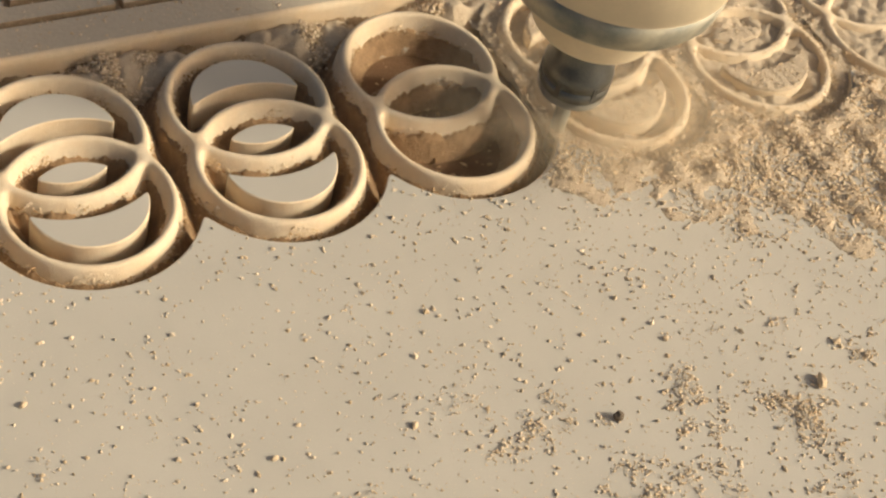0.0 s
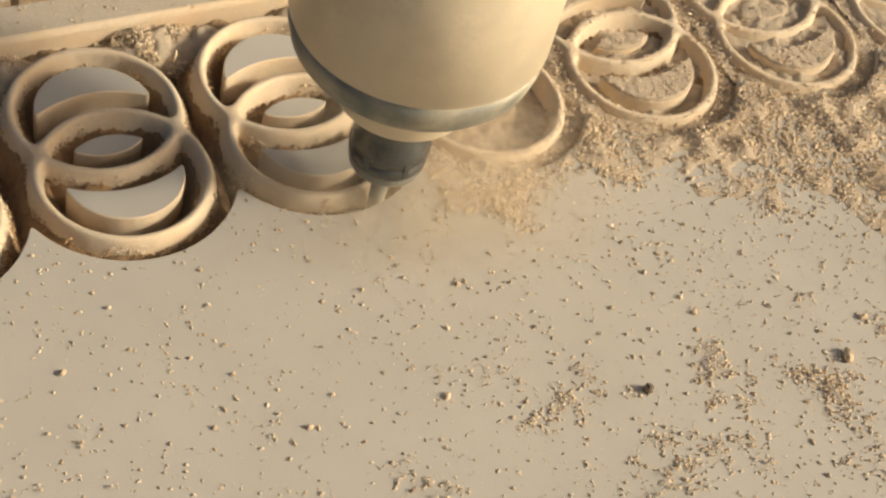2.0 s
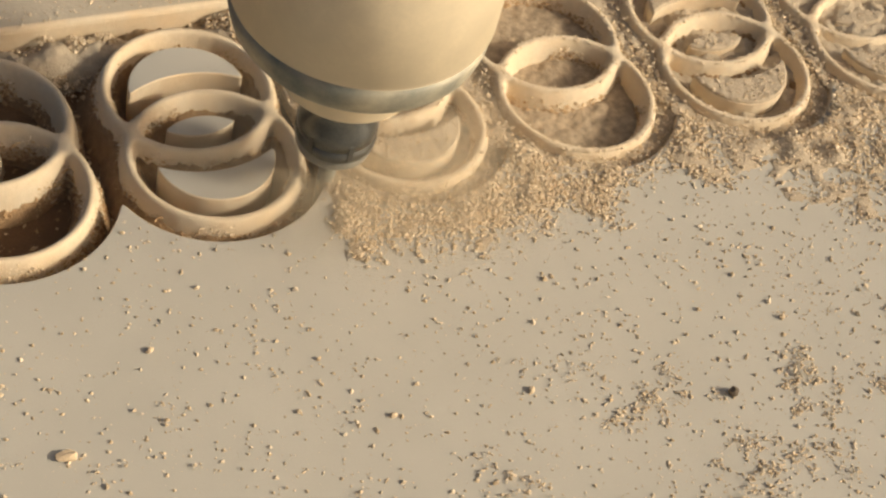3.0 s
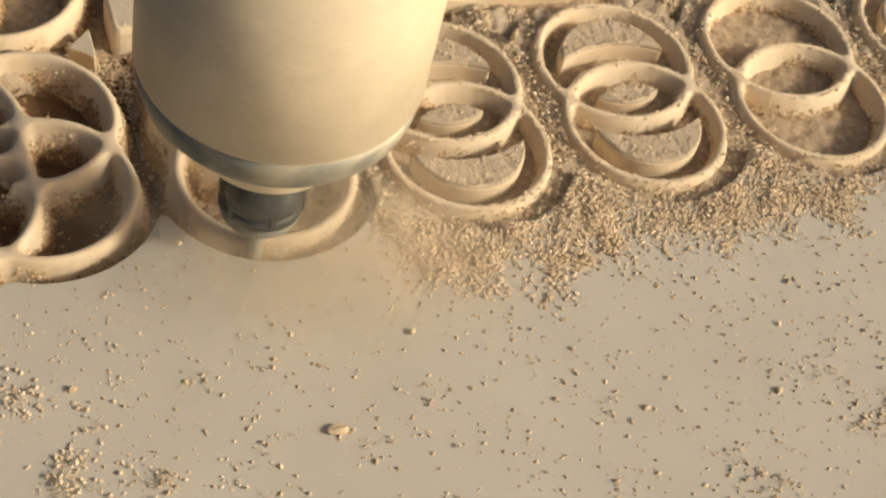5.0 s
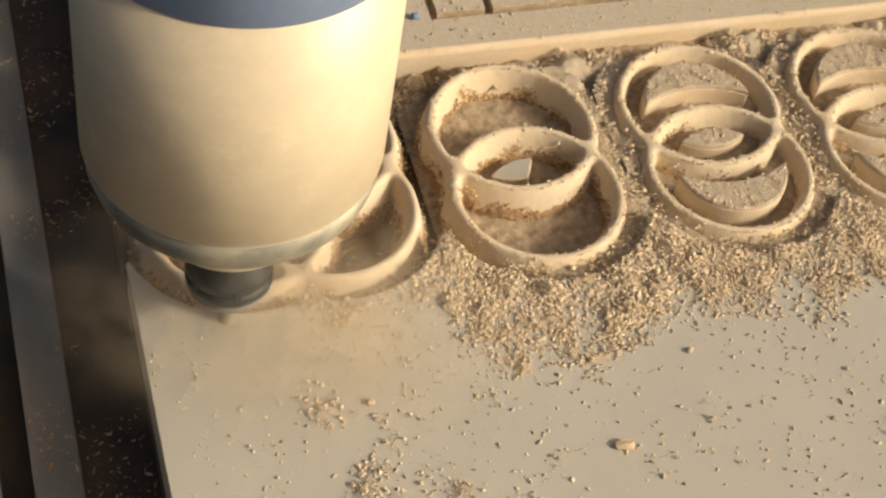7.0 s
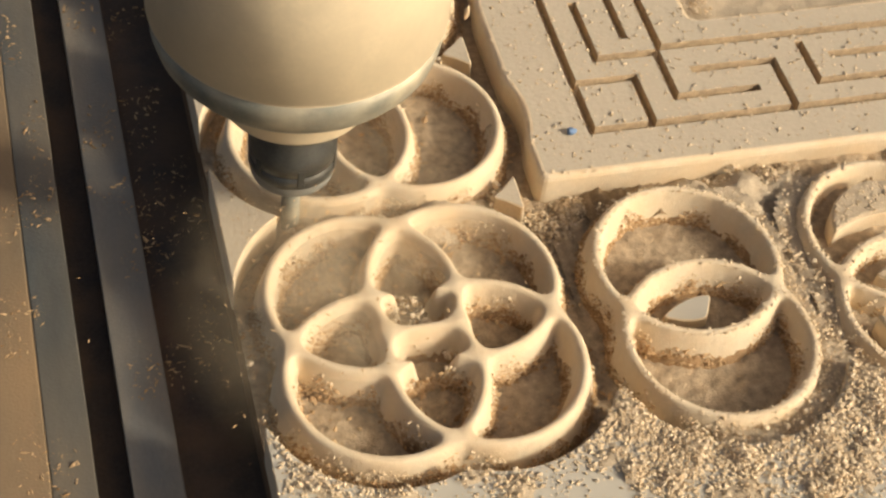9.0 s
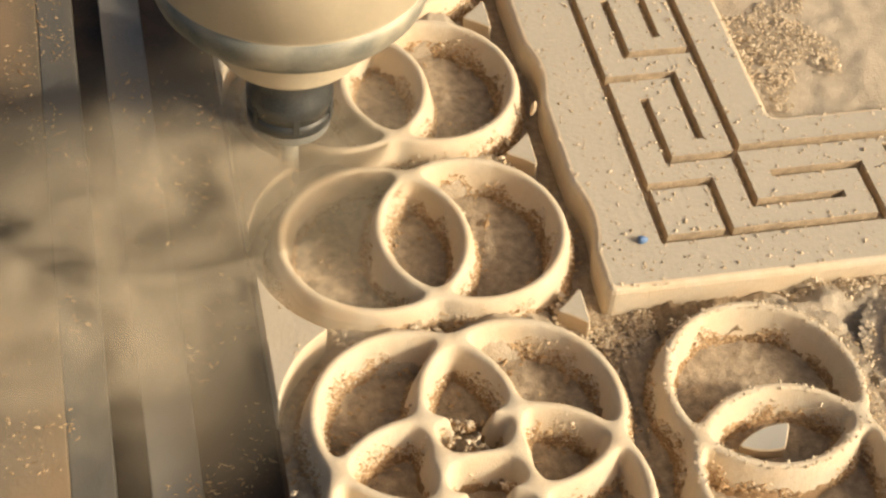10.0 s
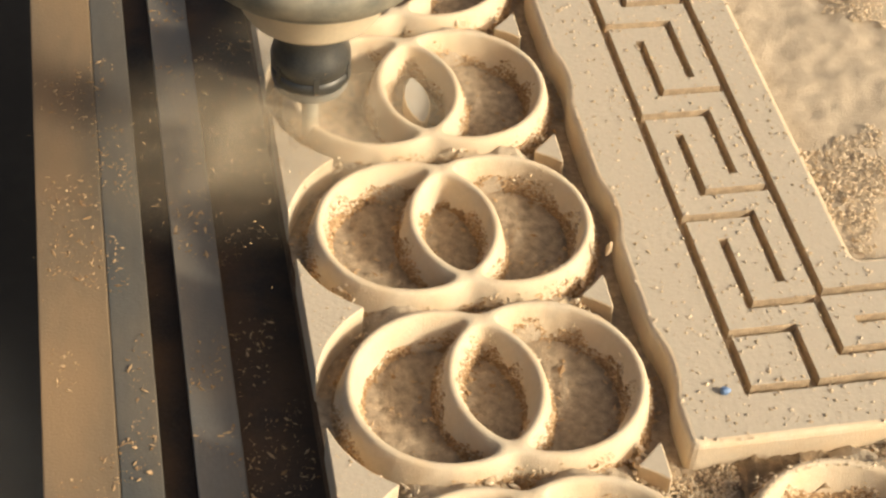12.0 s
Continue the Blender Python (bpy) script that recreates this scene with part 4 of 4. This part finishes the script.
# ---------------------------------------------------------------- the spindle
spindle = empty("router_spindle", pose(0, 0, 0), "dust-coated cylindrical router spindle with black collet nut", "router spindle")
part("body", lathe("spindle_body", [(0.0550, 0.1155), (0.0552, 0.1175), (0.0560, 0.1180), (0.0562, 0.2215), (0.0, 0.2215)], SPINDLE, 96), spindle)
part("bottom_ring", lathe("spindle_ring", [(0.0, 0.0945), (0.040, 0.0945), (0.0455, 0.0950), (0.0500, 0.0975), (0.0532, 0.1020), (0.0548, 0.1080), (0.0552, 0.1152), (0.0, 0.1152)], BARE, 96), spindle, "bare grey metal ring, partly dusted")
part("flange", lathe("spindle_flange", [(0.0, 0.0690), (0.028, 0.0690), (0.0300, 0.0700), (0.0315, 0.0725), (0.0340, 0.0860), (0.0420, 0.0944), (0.0, 0.0944)], SPINDLE, 64), spindle)
nut = part("collet_nut", lathe("collet_nut", [(0.0176, 0.0305), (0.0181, 0.0312), (0.0181, 0.0362), (0.0174, 0.0366), (0.0174, 0.0374), (0.0181, 0.0378), (0.0181, 0.0425), (0.0176, 0.0440), (0.0174, 0.0452), (0.0150, 0.0490), (0.0138, 0.0560), (0.0138, 0.0695)], NUT, 48), spindle, "black steel collet nut")
part("rim", lathe("nut_rim", [(0.0, 0.0250), (0.0155, 0.0250), (0.0168, 0.0256), (0.0173, 0.0266), (0.0174, 0.0306)], NUT_RIM, 48), nut, "pale dusty lower rim")
for k in range(6):
    slot_bm = box(-0.0014, 0.0014, 0.0176, 0.0184, 0.0325, 0.0415, 0.0003)
    part("spanner_rib", to_mesh("spanner_rib", slot_bm, NUT), nut, "", pose(0, 0, 0, 0, 0, 60 * k))
part("cutter", lathe("cutter", [(0.0, -0.0190), (0.0035, -0.0190), (0.0040, -0.0180), (0.0040, 0.0252), (0.0, 0.0252)], BARE, 24), spindle, "steel router bit")
part("upper_housing", lathe("upper_housing", [(0.0562, 0.2217), (0.0565, 0.2220), (0.0565, 0.40), (0.0, 0.40)], BLUE, 96), spindle, "blue upper housing under dust")


# ---------------------------------------------------------------- flying dust
def veil(name, spread, offset, heights, label, mat=HAZE):
    """Thin round veils of airborne dust over one another."""
    verts, faces, uvs = [], [], []
    rounds, steps = 7, 28
    for k, z in enumerate(heights):
        f = 0.4 + 0.9 * k / len(heights)
        base = len(verts)
        for i in range(rounds + 1):
            for j in range(steps):
                r, a = i / rounds, 2 * math.pi * j / steps
                u, v = r * math.cos(a), r * math.sin(a)
                verts.append((offset[0] * f + u * spread[0], offset[1] * f + v * spread[1], z + 0.006 * noise.noise((u * 2, v * 2, k * 2.3))))
                uvs.append((0.5 + u / 2, 0.5 + v / 2))
        for i in range(rounds):
            for j in range(steps):
                a, b = base + i * steps + j, base + i * steps + (j + 1) % steps
                faces.append((a, b, b + steps, a + steps))
    me = mesh_of(name, verts, faces, [mat], smooth=True)
    layer = me.uv_layers.new(name="veil")
    for loop in me.loops:
        layer.data[loop.index].uv = uvs[loop.vertex_index]
    ob = new(name, me)
    return tagged(ob, label, "dust cloud", kind="stuff")


cloud = veil("dust_cloud", (0.112, 0.074), (0.032, -0.002), (0.006, 0.018, 0.030), "thin tan cloud of airborne dust at the cutter")
PUFFS = [(veil("dust_puff", (0.150, 0.120), (0, 0), (0.0, 0.014, 0.028, 0.042), "billowing tan puff of airborne dust over the rails", THICK_HAZE), at) for at in (9.72, 11.17)]
n = 900
px = np.stack([np.abs(rng.normal(0, 0.06, n)), rng.normal(0, 0.03, n), np.abs(rng.normal(0, 0.016, n)) + 0.002], 1)
flying = crumbs("flying_fibres", px, sizes(n, 0.00012, 0.00042, 2.5), CRUMB_BROWN, "fibres and grains flying from the cutter", 3.5)


def motions():
    tool = [(0, 0.3353, 0.4638), (0.2, 0.3267, 0.4523), (0.5, 0.3095, 0.4346), (0.7, 0.2850, 0.4296), (1, 0.2565, 0.4409), (1.2, 0.2399, 0.4581), (1.5, 0.2363, 0.4580), (1.7, 0.2262, 0.4422), (2, 0.2011, 0.4332), (2.2, 0.1753, 0.4382), (2.5, 0.1509, 0.4522), (2.7, 0.1449, 0.4662), (3, 0.1378, 0.4529), (3.2, 0.1156, 0.4406), (3.5, 0.0888, 0.4361), (3.7, 0.0668, 0.4400), (3.95, 0.0525, 0.4515), (4.15, 0.0445, 0.4640), (4.4, 0.0360, 0.4505), (4.85, -0.0050, 0.4345), (5.1, -0.0320, 0.4435), (5.3, -0.0476, 0.4546), (5.5, -0.0535, 0.4619), (5.7, -0.0601, 0.4556), (6, -0.0787, 0.4342), (6.2, -0.1021, 0.4297), (6.5, -0.1240, 0.4326), (6.7, -0.1295, 0.4304), (7, -0.1597, 0.4327), (7.2, -0.1813, 0.4424), (7.5, -0.1905, 0.4720), (7.75, -0.1885, 0.4980), (7.95, -0.1875, 0.5080), (8.2, -0.1920, 0.5330), (8.5, -0.1800, 0.5600), (8.8, -0.1639, 0.5763), (9, -0.1662, 0.5771), (9.2, -0.1792, 0.5933), (9.5, -0.1913, 0.6195), (9.7, -0.1880, 0.6384), (10, -0.1738, 0.6673), (10.2, -0.1668, 0.6752), (10.5, -0.1727, 0.6804), (10.7, -0.1865, 0.6938), (11, -0.1922, 0.7250), (11.2, -0.1920, 0.7426), (11.5, -0.1679, 0.7640), (11.7, -0.1574, 0.7684), (12, -0.1793, 0.7819)]
    walk(spindle, [(t, pose(x, y, 0)) for t, x, y in tool])
    # the dust leaves the cutter backwards: to the side first, then over the table edge
    turns = [(0, -12), (3.7, -14), (5.3, -18), (6.5, -12), (7.2, -25), (8.0, -60), (8.8, -100), (9.5, -140), (10.0, -165), (10.5, -140), (11.0, -150), (12.0, -150)]
    aside = [(0, 0, 0), (7.2, 0, 0), (8.6, 0.030, -0.022), (9.1, 0.030, -0.024), (9.5, 0.020, -0.010), (10.0, 0, 0), (10.5, 0.025, -0.008), (11.2, 0, 0), (12, 0.012, 0)]
    for thing in (cloud, flying):
        rows = []
        for t, x, y in tool:
            turn = float(np.interp(t, [a for a, _ in turns], [b for _, b in turns]))
            dx, dz = (float(np.interp(t, [a[0] for a in aside], [a[k] for a in aside])) for k in (1, 2))
            rows.append((t, pose(x + dx, y, dz if thing is cloud else 0, 0, 0, turn)))
        walk(thing, rows)
    # two thick puffs leave the cutter, drift over the rails and sink beside the table
    for thing, at in PUFFS:
        x, y = (float(np.interp(at, [a[0] for a in tool], [a[k] for a in tool])) for k in (1, 2))
        walk(thing, [(0, pose(x + 0.09, y, -0.16)), (at - 0.12, pose(x + 0.09, y, -0.16)), (at, pose(x - 0.025, y - 0.01, -0.015)), (at + 0.35, pose(x - 0.075, y - 0.035, -0.02, 0, 0, 12)),
                     (at + 0.60, pose(x - 0.120, y - 0.05, -0.05, 0, 0, 22)), (at + 0.85, pose(x - 0.21, y - 0.07, -0.15, 0, 0, 35)), (at + 1.3, pose(x - 0.26, y - 0.14, -0.30, 0, 0, 45)), (12.6, pose(x - 0.30, y - 0.16, -0.36, 0, 0, 50))])
    for thing, at, low, high in LAID:
        m = thing.matrix_world.copy()
        x, y = m.translation.x, m.translation.y
        walk(thing, [(0, pose(x, y, low)), (max(at - 0.3, 0.1), pose(x, y, low)), (max(at + 0.4, 0.3), pose(x, y, high)), (12, pose(x, y, high))])


motions()
